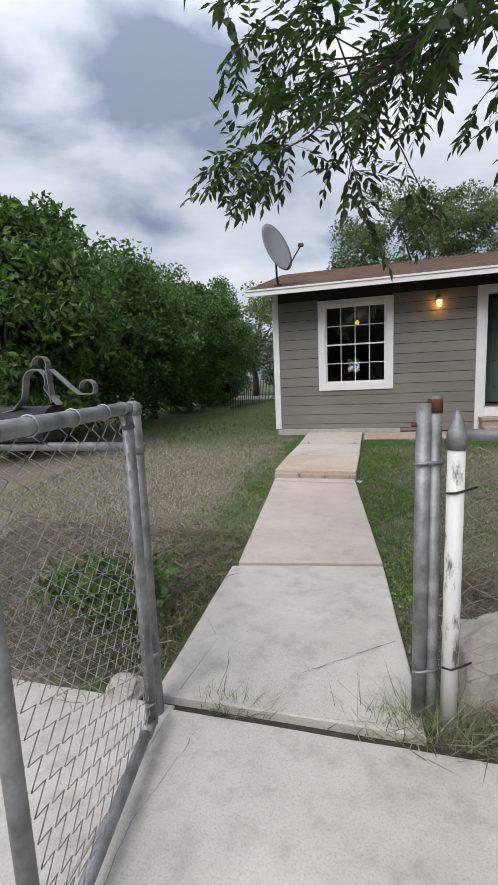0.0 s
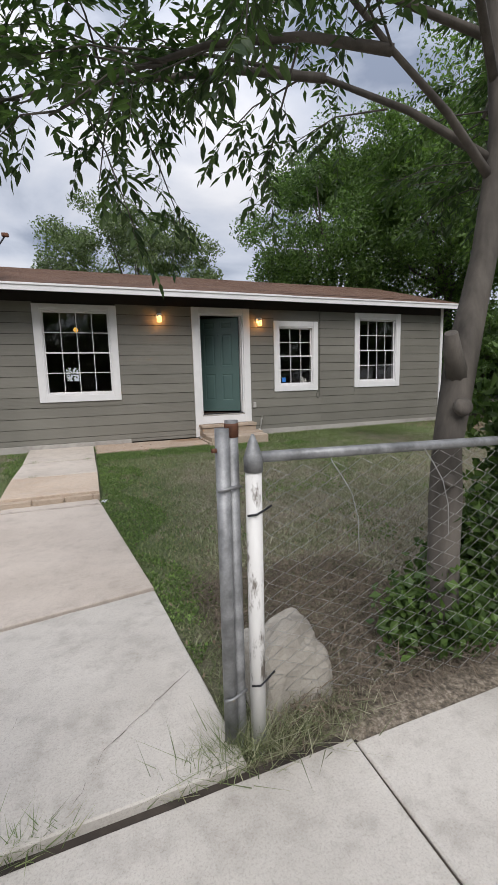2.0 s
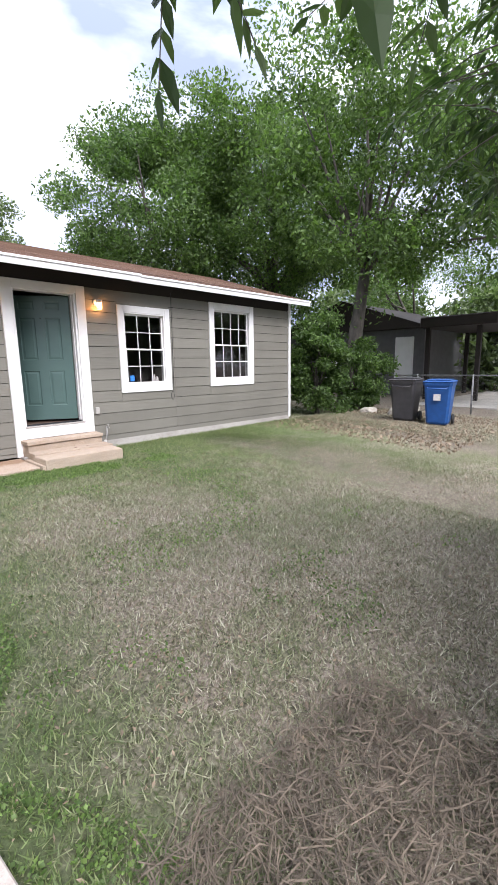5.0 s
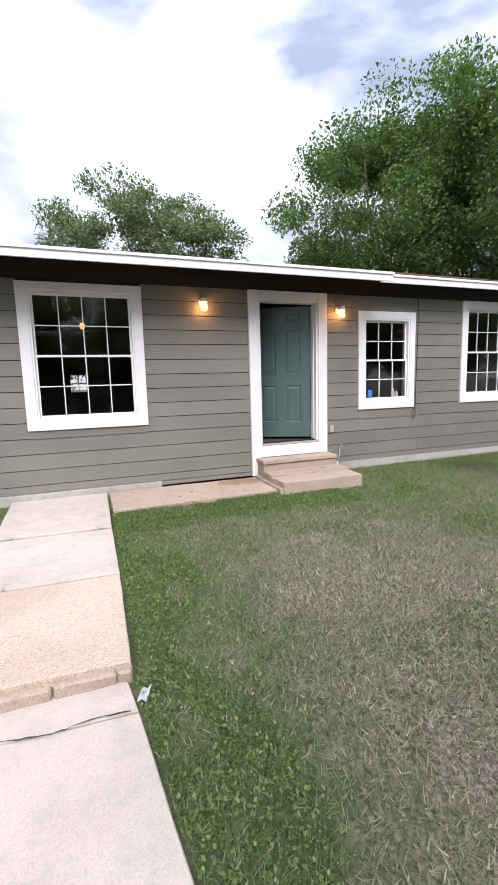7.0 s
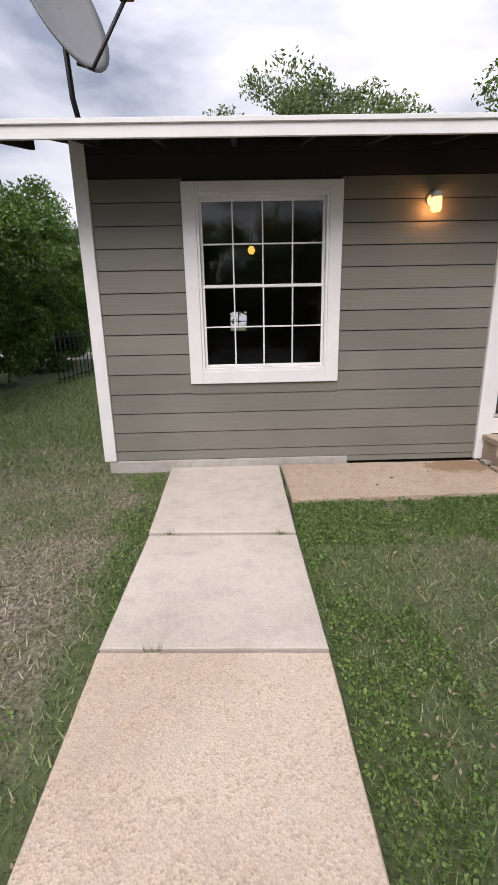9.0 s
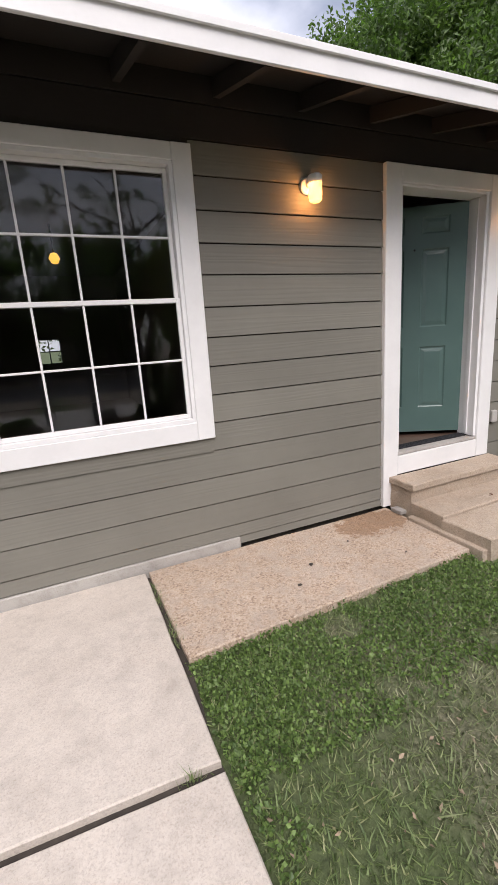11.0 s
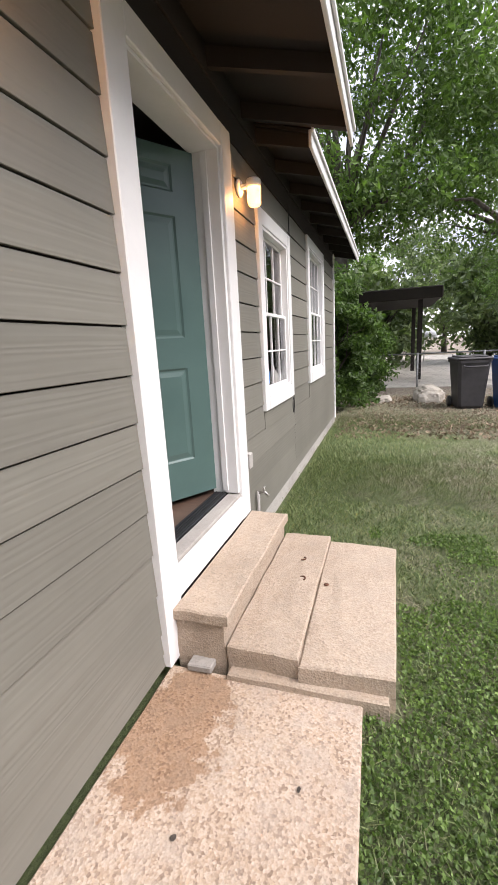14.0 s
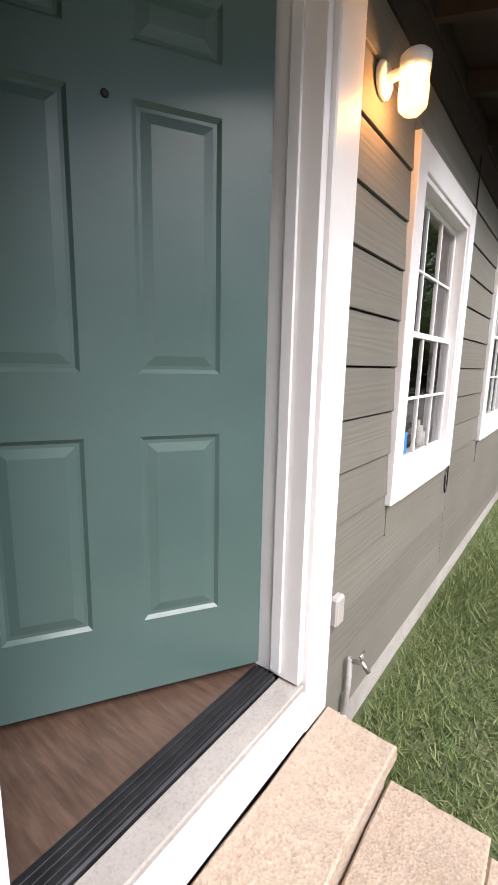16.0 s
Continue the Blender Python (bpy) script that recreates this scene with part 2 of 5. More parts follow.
def leaf_material(name, dark, light, trans=0.35):
    m, n, l, b = material(name, 0.5)
    g = n.new("ShaderNodeNewGeometry")
    col = ramp(n, l, g.outputs["Random Per Island"], (0, dark), (0.75, light), (1, tuple(min(1, c * 1.45) for c in light)))
    big = noise_node(n, l, 0.45, 3, world_space=True)
    col = mix(n, l, col, ramp(n, l, big, (0.3, (0.7, 0.72, 0.7)), (0.7, (1.15, 1.12, 1.0))), 0.8, "MULTIPLY")
    l.new(col, b.inputs["Base Color"])
    tr = n.new("ShaderNodeBsdfTranslucent")
    l.new(mix(n, l, col, (1.0, 1.25, 0.55), 1.0, "MULTIPLY"), tr.inputs["Color"])
    ms = n.new("ShaderNodeMixShader")
    ms.inputs[0].default_value = trans
    l.new(b.outputs[0], ms.inputs[1])
    l.new(tr.outputs[0], ms.inputs[2])
    l.new(ms.outputs[0], n["Material Output"].inputs["Surface"])
    return m


M_LEAF = leaf_material("leaf green", (0.064, 0.112, 0.036), (0.140, 0.222, 0.066), 0.48)
M_LEAFDARK = leaf_material("dark leaf green", (0.052, 0.094, 0.032), (0.125, 0.205, 0.060), 0.45)
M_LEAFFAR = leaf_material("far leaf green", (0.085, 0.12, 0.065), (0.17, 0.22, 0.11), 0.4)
M_LEAFNEAR = leaf_material("near leaf green", (0.032, 0.062, 0.028), (0.075, 0.120, 0.046), 0.4)
M_VINE = leaf_material("vine leaf green", (0.035, 0.072, 0.020), (0.095, 0.160, 0.042), 0.35)


def dry_factor(n, l):
    """Where the lawn is dry: large patches, with greener strips along the path and the house."""
    big = noise_node(n, l, 0.55, 4, 0.6, world_space=True)
    small = noise_node(n, l, 3.2, 5, 0.65, world_space=True)
    g = n.new("ShaderNodeNewGeometry")
    sx = n.new("ShaderNodeSeparateXYZ")
    l.new(g.outputs["Position"], sx.inputs[0])

    def math_(op, a, b_=None):
        x = n.new("ShaderNodeMath")
        x.operation = op
        for i, v in enumerate((a, b_)):
            if v is None:
                continue
            if isinstance(v, (int, float)):
                x.inputs[i].default_value = v
            else:
                l.new(v, x.inputs[i])
        return x.outputs[0]
    dx = math_("ABSOLUTE", math_("SUBTRACT", sx.outputs["X"], 0.05))
    strip = math_("MINIMUM", math_("MULTIPLY", math_("SUBTRACT", dx, 0.55), 0.55), 0.62)
    house = math_("MINIMUM", math_("MULTIPLY", math_("SUBTRACT", 9.6, sx.outputs["Y"]), 0.17), 1.0)
    far = math_("MULTIPLY", math_("MAXIMUM", math_("SUBTRACT", sx.outputs["X"], 8.0), 0.0), 0.14)
    near = math_("MULTIPLY", math_("MAXIMUM", math_("SUBTRACT", 5.5, sx.outputs["Y"]), 0.0), 0.05)
    left = math_("MULTIPLY", math_("MAXIMUM", math_("SUBTRACT", -0.65, sx.outputs["X"]), 0.0), 1.2)
    left = math_("MINIMUM", left, 0.26)
    t = math_("ADD", math_("MULTIPLY", big, 0.8), math_("MULTIPLY", small, 0.75))
    t = math_("ADD", t, math_("MULTIPLY", math_("MINIMUM", strip, house), 0.75))
    t = math_("ADD", t, math_("ADD", far, math_("ADD", near, left)))
    return math_("SUBTRACT", t, 0.73)


def ground_material():
    m, n, l, b = material("lawn soil", 0.95)
    dry = dry_factor(n, l)
    fine = noise_node(n, l, 45, 6, 0.7, world_space=True)
    green = ramp(n, l, fine, (0.3, (0.045, 0.060, 0.024)), (0.65, (0.11, 0.14, 0.055)))
    tan = ramp(n, l, fine, (0.34, (0.06, 0.05, 0.038)), (0.5, (0.20, 0.165, 0.125)), (0.66, (0.42, 0.36, 0.29)))
    l.new(mix(n, l, green, tan, ramp(n, l, dry, (0.2, (0, 0, 0)), (0.62, (1, 1, 1)))), b.inputs["Base Color"])
    bump(n, l, b, fine, 0.8, 0.02)
    return m


M_GROUND = ground_material()


def grass_material():
    m, n, l, b = material("grass blades", 0.6)
    dry = dry_factor(n, l)
    g = n.new("ShaderNodeNewGeometry")
    rnd = g.outputs["Random Per Island"]
    green = ramp(n, l, rnd, (0, (0.078, 0.120, 0.040)), (0.8, (0.205, 0.270, 0.098)), (1, (0.34, 0.34, 0.18)))
    tan = ramp(n, l, rnd, (0, (0.10, 0.11, 0.05)), (0.35, (0.25, 0.225, 0.15)), (0.75, (0.46, 0.415, 0.32)), (1, (0.70, 0.66, 0.56)))
    col = mix(n, l, green, tan, ramp(n, l, dry, (0.22, (0, 0, 0)), (0.70, (0.85, 0.85, 0.85))))
    l.new(col, b.inputs["Base Color"])
    tr = n.new("ShaderNodeBsdfTranslucent")
    l.new(col, tr.inputs["Color"])
    ms = n.new("ShaderNodeMixShader")
    ms.inputs[0].default_value = 0.25
    l.new(b.outputs[0], ms.inputs[1])
    l.new(tr.outputs[0], ms.inputs[2])
    l.new(ms.outputs[0], n["Material Output"].inputs["Surface"])
    return m


M_GRASS = grass_material()
M_CLOVER = leaf_material("clover green", (0.070, 0.125, 0.036), (0.175, 0.260, 0.082), 0.35)


def glass_material():
    m, n, l, b = material("window glass", 0.02)
    n.remove(b)
    gl = n.new("ShaderNodeBsdfGlossy")
    gl.inputs["Roughness"].default_value = 0.02
    gl.inputs["Color"].default_value = (0.95, 0.97, 1, 1)
    tp = n.new("ShaderNodeBsdfTransparent")
    tp.inputs["Color"].default_value = (0.75, 0.77, 0.77, 1)
    fr = n.new("ShaderNodeFresnel")
    fr.inputs["IOR"].default_value = 1.65
    ms = n.new("ShaderNodeMixShader")
    l.new(fr.outputs[0], ms.inputs[0])
    l.new(tp.outputs[0], ms.inputs[1])
    l.new(gl.outputs[0], ms.inputs[2])
    l.new(ms.outputs[0], n["Material Output"].inputs["Surface"])
    return m


M_GLASS = glass_material()


def glow_material(name, c, strength):
    m, n, l, b = material(name, 0.4)
    b.inputs["Base Color"].default_value = (*c, 1)
    b.inputs["Emission Color"].default_value = (*c, 1)
    b.inputs["Emission Strength"].default_value = strength
    return m


M_BULB = glow_material("lit bulb", (1.0, 0.60, 0.24), 1.5)
M_SHADE, _n, _l, _b = material("lit frosted shade", 0.35)
_b.inputs["Base Color"].default_value = (0.9, 0.75, 0.55, 1)
_b.inputs["Emission Color"].default_value = (1.0, 0.50, 0.14, 1)
_b.inputs["Emission Strength"].default_value = 0.18
_t, _m = _n.new("ShaderNodeBsdfTransparent"), _n.new("ShaderNodeMixShader")
_m.inputs[0].default_value = 0.55
_l.new(_t.outputs[0], _m.inputs[1])
_l.new(_b.outputs[0], _m.inputs[2])
_l.new(_m.outputs[0], _n["Material Output"].inputs["Surface"])
M_GLOBE = glow_material("lit globe", (1.0, 0.50, 0.08), 0.9)


# ---- mesh helpers ----
def bm_box(bm, a, b, bevel=0.0):
    """A box between two corners, with chamfered edges."""
    vs = bmesh.ops.create_cube(bm, size=1)["verts"]
    for v in vs:
        v.co = Vector([(a[i] + b[i]) / 2 + v.co[i] * (b[i] - a[i]) for i in range(3)])
    if bevel:
        es = list({e for v in vs for e in v.link_edges})
        bmesh.ops.bevel(bm, geom=es, offset=bevel, segments=1, affect="EDGES")
    return vs


def box(a, b, bevel=0.0):
    bm = bmesh.new()
    bm_box(bm, a, b, bevel)
    return bm


def bm_tube(bm, pts, radii, sides=8, cap=True):
    """A tapered tube along points."""
    pts = [Vector(p) for p in pts]
    if isinstance(radii, (int, float)):
        radii = [radii] * len(pts)
    rings = []
    for i, p in enumerate(pts):
        d = (pts[min(i + 1, len(pts) - 1)] - pts[max(i - 1, 0)]).normalized()
        ref = Vector((0, 0, 1)) if abs(d.z) < 0.9 else Vector((1, 0, 0))
        u = d.cross(ref).normalized()
        v = d.cross(u)
        rings.append([bm.verts.new(p + radii[i] * (math.cos(2 * math.pi * k / sides) * u + math.sin(2 * math.pi * k / sides) * v)) for k in range(sides)])
    for r0, r1 in zip(rings, rings[1:]):
        for k in range(sides):
            bm.faces.new((r0[k], r0[(k + 1) % sides], r1[(k + 1) % sides], r1[k])).smooth = True
    if cap:
        bm.faces.new(rings[0][::-1])
        bm.faces.new(rings[-1])


def tube(pts, radii, sides=8):
    bm = bmesh.new()
    bm_tube(bm, pts, radii, sides)
    return bm


def bm_lathe(bm, profile, axis=Matrix.Identity(4), seg=20):
    """A turned shape: profile of (radius, height) round the z axis of a pose."""
    rings = []
    for r, z in profile:
        rings.append([bm.verts.new(axis @ Vector((r * math.cos(2 * math.pi * k / seg), r * math.sin(2 * math.pi * k / seg), z))) for k in range(seg)])
    for r0, r1 in zip(rings, rings[1:]):
        for k in range(seg):
            bm.faces.new((r0[k], r0[(k + 1) % seg], r1[(k + 1) % seg], r1[k])).smooth = True
    bm.faces.new(rings[0][::-1])
    bm.faces.new(rings[-1])


def lathe(profile, axis=Matrix.Identity(4), seg=20):
    bm = bmesh.new()
    bm_lathe(bm, profile, axis, seg)
    return bm


def prism(outline, z0, z1, bevel=0.0):
    """An upright prism over a plan outline (counter-clockwise)."""
    bm = bmesh.new()
    lo = [bm.verts.new((x, y, z0)) for x, y in outline]
    hi = [bm.verts.new((x, y, z1)) for x, y in outline]
    k = len(outline)
    bm.faces.new(lo[::-1])
    top = bm.faces.new(hi)
    for i in range(k):
        bm.faces.new((lo[i], lo[(i + 1) % k], hi[(i + 1) % k], hi[i]))
    if bevel:
        bmesh.ops.bevel(bm, geom=list(top.edges), offset=bevel, segments=1, affect="EDGES")
    return bm


def mesh_of(name, bm, mat):
    me = bpy.data.meshes.new(name)
    if len(bm.faces) > 1:
        bmesh.ops.recalc_face_normals(bm, faces=bm.faces[:])
    bm.to_mesh(me)
    bm.free()
    me.materials.append(mat)
    return me


def thing(name, bm, mat, label="", category="", group="", kind=""):
    return tagged(new(name, mesh_of(name, bm, mat)), label, category, group, kind)


def part(name, bm, mat, parent, label=""):
    ob = new(name, mesh_of(name, bm, mat))
    ob.parent = parent
    if parent.type == "EMPTY" or parent.matrix_world != Matrix.Identity(4):
        ob.matrix_parent_inverse = base_of(parent).inverted()
    return tagged(ob, label)


def base_of(ob):
    m = ob.matrix_basis
    return base_of(ob.parent) @ ob.matrix_parent_inverse @ m if ob.parent else m


def empty(name, at, label, category, group="", kind=""):
    ob = new(name)
    ob.empty_display_size = 0.1
    ob.matrix_basis = Matrix.Translation(at)
    return tagged(ob, label, category, group, kind)


def from_numpy(name, verts, faces, mat):
    me = bpy.data.meshes.new(name)
    me.from_pydata(verts.tolist(), [], faces.tolist())
    me.materials.append(mat)
    return me


def roughen(bm, amount, scale, seed=0):
    for v in bm.verts:
        v.co += Vector(noise.noise_vector(v.co * scale + Vector((seed, 0, 0)))) * amount


# ---- ground ----
WALL_Y = 9.34
rng = np.random.default_rng(7)


def yard_z(x, y):
    """Height of the ground: level with the sidewalk in front, gently rising to the house."""
    a, b = min(max((y - 1.5) / 3.5, 0), 1), min(max((y - 5.0) / 1.6, 0), 1)
    return -0.03 + 0.04 * a + 0.09 * b + 0.03 * min(max((x - 3) / 6, 0), 1)


def ground_mesh():
    xs = np.concatenate([[-600, -200, -80, -40], np.arange(-20, -4, 2), np.arange(-4, 12.01, 0.25), np.arange(14, 40, 4), [80, 200, 600]])
    ys = np.concatenate([[-600, -200, -60, -20, -8, -6.0, -1.4, -1.2, 1.2], np.arange(1.45, 9.6, 0.25), np.arange(11, 40, 3), [60, 120, 300, 600]])
    verts, faces = [], []
    for y in ys:
        for x in xs:
            lawn = -4 < x < 12 and 1.5 < y < 9.6
            z = yard_z(x, y) + (0.008 * noise.noise((x * 1.3, y * 1.3, 0)) if lawn else 0)
            if y < 1.4:
                z = -0.07
            verts.append((x, y, z))
    nx = len(xs)
    for j in range(len(ys) - 1):
        for i in range(nx - 1):
            a = j * nx + i
            faces.append((a, a + 1, a + nx + 1, a + nx))
    me = from_numpy("ground", np.array(verts), np.array(faces), M_GROUND)
    return me


tagged(new("ground", ground_mesh()), "patchy mown lawn and bare dry soil", "ground", kind="structure")
thing("road", box((-60, -13, -0.10), (60, -6.2, -0.05)), M_ASPH, "grey asphalt street in front of the yard", "road", kind="structure")


def slab(name, outline, z0, z1, mat, label, rough=0.004, seed=0):
    """A concrete slab with slightly worn edges."""
    bm = prism(outline, z0, z1, 0.006)
    bmesh.ops.subdivide_edges(bm, edges=[e for e in bm.edges if e.calc_length() > 0.25], cuts=7, use_grid_fill=True)
    roughen(bm, rough, 6, seed)
    return thing(name, bm, mat, label, "path", kind="structure")


# sidewalk slabs with open joints
for i, (xa, xb) in enumerate(((-9.0, -7.2), (-7.2, -5.4), (-5.4, -3.6), (-3.6, -1.9), (-1.9, -0.12), (-0.12, 1.325), (1.325, 3.1), (3.1, 4.9), (4.9, 6.7), (6.7, 8.5))):
    wide = 0.014 if abs(xb - 1.325) < 0.01 else 0.004
    slab("sidewalk_slab", [(xa + 0.004, -1.3), (xb - wide, -1.3), (xb - wide + 0.02, 1.385), (xa + 0.004 + 0.01, 1.36)], -0.12, 0.0, M_WALK, "pale grey concrete sidewalk slab", 0.003, i)
# front path, from the gate to the house
slab("path_slab", [(-0.20, 1.395), (0.90, 1.412), (0.79, 2.87), (-0.265, 2.70)], -0.1, 0.030, M_WALK, "pale worn concrete path slab with cracks", 0.004, 20)
slab("path_slab", [(-0.222, 2.716), (0.783, 2.882), (0.54, 5.14), (-0.50, 5.20)], -0.1, 0.048, M_SLABP, "pinkish smooth concrete path slab", 0.004, 21)
slab("path_slab", [(-0.502, 5.205), (0.538, 5.146), (0.50, 5.42), (-0.515, 5.42)], -0.1, 0.052, M_SLABP, "broken strip of concrete below the path step", 0.006, 22)
slab("path_slab", [(-0.53, 5.44), (0.53, 5.40), (0.545, 6.53), (-0.56, 6.58)], -0.02, 0.150, M_SLAB, "raised pink pebbled concrete slab", 0.004, 23)
slab("path_slab", [(-0.56, 6.605), (0.545, 6.56), (0.54, 7.70), (-0.555, 7.76)], -0.05, 0.150, M_PATH, "pale concrete path slab", 0.004, 24)
slab("path_slab", [(-0.56, 7.80), (0.54, 7.745), (0.55, 9.315), (-0.62, 9.315)], -0.05, 0.155, M_PATH, "pale concrete path slab below the window", 0.004, 25)
slab("house_slab", [(0.585, 8.34), (2.745, 8.41), (2.745, 9.315), (0.575, 9.315)], -0.05, 0.155, M_SLABD, "pink pebbled concrete slab with a brown damp stain", 0.004, 26)
# edging stones of the path's step
for i, (xa, xb) in enumerate(((-0.530, -0.200), (-0.190, 0.140), (0.150, 0.450), (0.458, 0.535))):
    bm = box((xa, 5.375, 0.02), (xb, 5.45, 0.112), 0.010)
    bmesh.ops.subdivide_edges(bm, edges=bm.edges[:], cuts=2, use_grid_fill=True)
    roughen(bm, 0.007, 14, i)
    thing("edging_stone", bm, M_STEP, "tan concrete edging block at the path step", "edging", "edging of the path step")
def crack(pts, name, z, width=0.006):
    """A hairline crack: a thin dark strip lying on the slab."""
    bm = bmesh.new()
    prev = None
    fine = []
    for (xa, ya), (xb, yb) in zip(pts, pts[1:]):
        k = max(2, int(math.hypot(xb - xa, yb - ya) / 0.03))
        fine += [(xa + (xb - xa) * i / k, ya + (yb - ya) * i / k) for i in range(k)]
    for i, (x, y) in enumerate(fine):
        ox, oy = 0.012 * noise.noise((x * 18, y * 18, 1)), 0.012 * noise.noise((x * 18, y * 18, 7))
        w = width * (0.35 + abs(noise.noise((x * 9, y * 9, 3))))
        pair = (bm.verts.new((x + ox - w * 0.6, y + oy - w, z)), bm.verts.new((x + ox + w * 0.6, y + oy + w, z)))
        if prev:
            bm.faces.new((prev[0], pair[0], pair[1], prev[1]))
        prev = pair
    thing(name, bm, M_EARTH, "dark hairline crack in the concrete", "crack", kind="structure")


crack([(0.30, 1.46), (0.42, 1.66), (0.66, 1.86), (0.85, 2.0)], "crack", 0.0345, 0.004)
crack([(-0.49, 5.20), (-0.1, 5.185), (0.15, 5.14), (0.35, 5.165), (0.53, 5.145)], "crack", 0.0585, 0.005)
crack([(0.10, 1.46), (0.02, 1.75), (0.10, 2.0)], "crack", 0.0345, 0.002)
crack([(0.05, 1.30), (-0.02, 0.9), (0.02, 0.4)], "crack", 0.0045, 0.002)
# soil in the open joints
for outline in ([(-0.56, 7.745), (0.545, 7.69), (0.545, 7.755), (-0.56, 7.81)], [(-0.565, 6.57), (0.55, 6.52), (0.55, 6.57), (-0.565, 6.615)], [(0.535, 7.75), (0.59, 8.34), (0.59, 9.3), (0.54, 9.3)], [(-0.25, 1.36), (1.3, 1.375), (1.3, 1.42), (-0.25, 1.40)], [(1.305, -1.2), (1.335, -1.2), (1.35, 1.38), (1.32, 1.38)]):
    y = outline[0][1]
    top = 0.118 if y > 6 else 0.075 if y > 5 else -0.012
    bm = prism(outline, -0.1, top)
    thing("joint_soil", bm, M_EARTH, "dark soil in a joint of the paving", "soil", kind="structure")

# steps at the door
def step_block(outline, z0, z1, label, seed):
    bm = prism(outline, z0, z1, 0.008)
    bmesh.ops.subdivide_edges(bm, edges=[e for e in bm.edges if e.calc_length() > 0.12], cuts=5, use_grid_fill=True)
    roughen(bm, 0.009, 11, seed)
    return thing("door_step", bm, M_STEP, label, "step", "steps at the door")


step_block([(2.765, 9.02), (4.03, 9.02), (4.03, 9.30), (2.765, 9.30)], 0.395, 0.45, "tan concrete tread slab under the door", 1)
step_block([(2.785, 9.045), (4.01, 9.045), (4.01, 9.30), (2.785, 9.30)], 0.05, 0.388, "worn concrete riser block below the tread", 4)
step_block([(2.76, 8.69), (4.045, 8.71), (4.035, 9.035), (2.775, 9.035)], 0.05, 0.293, "middle pink concrete step with a chipped edge", 2)
step_block([(2.765, 8.28), (3.975, 8.265), (4.0, 8.706), (2.74, 8.688)], 0.05, 0.275, "lower wide pink concrete step", 3)
step_block([(2.715, 8.30), (2.86, 8.30), (2.86, 9.02), (2.715, 9.02)], 0.05, 0.188, "rough crumbled concrete footing beside the steps", 5)
bm = box((2.72, 9.10, 0.157), (2.93, 9.22, 0.195), 0.006)
roughen(bm, 0.006, 8, 2)
thing("paving_stone", bm, M_FOUND, "small flat grey paver beside the steps", "stone")

def bolt_stub(x, y, z, turn):
    """A bent stub of rusty rod set in the concrete."""
    m = pose(x, y, z, 0, 0, turn)
    pts = [m @ Vector((0.022 * math.cos(a), 0.022 * math.sin(a), 0.003 + 0.004 * math.sin(a))) for a in np.linspace(0.3, 3.4, 10)]
    thing("rod_stub", tube(pts, 0.004, 6), M_RUST, "bent rusty steel rod stub in the step", "rod stub", "rod stubs in the step")


bolt_stub(3.42, 8.80, 0.296, 200)
bolt_stub(3.66, 8.84, 0.296, 150)
bm = lathe([(0.004, 0.006), (0.012, 0.005), (0.016, 0.0)], pose(3.42, 8.655, 0.277), 10)
thing("bolt_head", bm, M_RUST, "flat rusty bolt head in the step", "bolt")
bm = bmesh.new()
sheet = [[bm.verts.new((0.535 + 0.022 * i + 0.014 * j, 5.20 + 0.032 * j, 0.055 + 0.012 * math.sin(2.2 * i + j))) for i in range(3)] for j in range(4)]
for ra, rb in zip(sheet, sheet[1:]):
    for i in range(2):
        bm.faces.new((ra[i], ra[i + 1], rb[i + 1], rb[i]))
bmesh.ops.solidify(bm, geom=bm.faces[:], thickness=0.002)
thing("paper_scrap", bm, M_TENT, "crumpled white paper scrap beside the path", "litter")

for k, (x, y) in enumerate(((1.62, 8.80), (1.42, 8.62), (2.05, 8.95), (2.3, 8.6))):
    bm = bmesh.new()
    bmesh.ops.create_icosphere(bm, subdivisions=2, radius=0.014 - 0.002 * k)
    bmesh.ops.scale(bm, vec=(1.3, 0.9, 0.35), verts=bm.verts[:])
    roughen(bm, 0.006, 60, k)
    bmesh.ops.translate(bm, vec=(x, y, 0.163), verts=bm.verts[:])
    thing("dirt_clod", bm, M_EARTH, "small dark dirt clod on the pebbled slab", "dirt", "dirt clods on the slab")

# ---- house ----
X0, X1, BACK, FLOOR = -1.30, 9.60, 16.0, 0.66
EAVE_Z = 3.16
OPEN = [(-0.225, 1.04, 1.19, 2.83), (2.86, 3.86, 0.62, 2.83), (4.74, 5.65, 1.24, 2.60), (6.94, 8.08, 1.27, 2.83)]


def cut_spans(x0, x1, z0, z1, openings):
    """The stretches of [x0, x1] that no opening takes from a course at z0 to z1."""
    spans = [(x0, x1)]
    for a, b, c, d in openings:
        if z1 <= c or z0 >= d:
            continue
        nxt = []
        for s, e in spans:
            if b <= s or a >= e:
                nxt.append((s, e))
            else:
                if a - s > 0.02:
                    nxt.append((s, a))
                if e - b > 0.02:
                    nxt.append((b, e))
        spans = nxt
    return spans


def wall_with_openings(name, label):
    bm = bmesh.new()
    zs = sorted({0.30, 3.35, *[o[2] for o in OPEN], *[o[3] for o in OPEN]})
    for z0, z1 in zip(zs, zs[1:]):
        for s, e in cut_spans(X0, X1, z0, z1, OPEN):
            bm_box(bm, (s, WALL_Y + 0.02, z0), (e, WALL_Y + 0.14, z1))
    # dark core, seen through the gaps between boards as their lap shadows
    return thing(name, bm, M_EAVE, label, "wall", kind="structure")


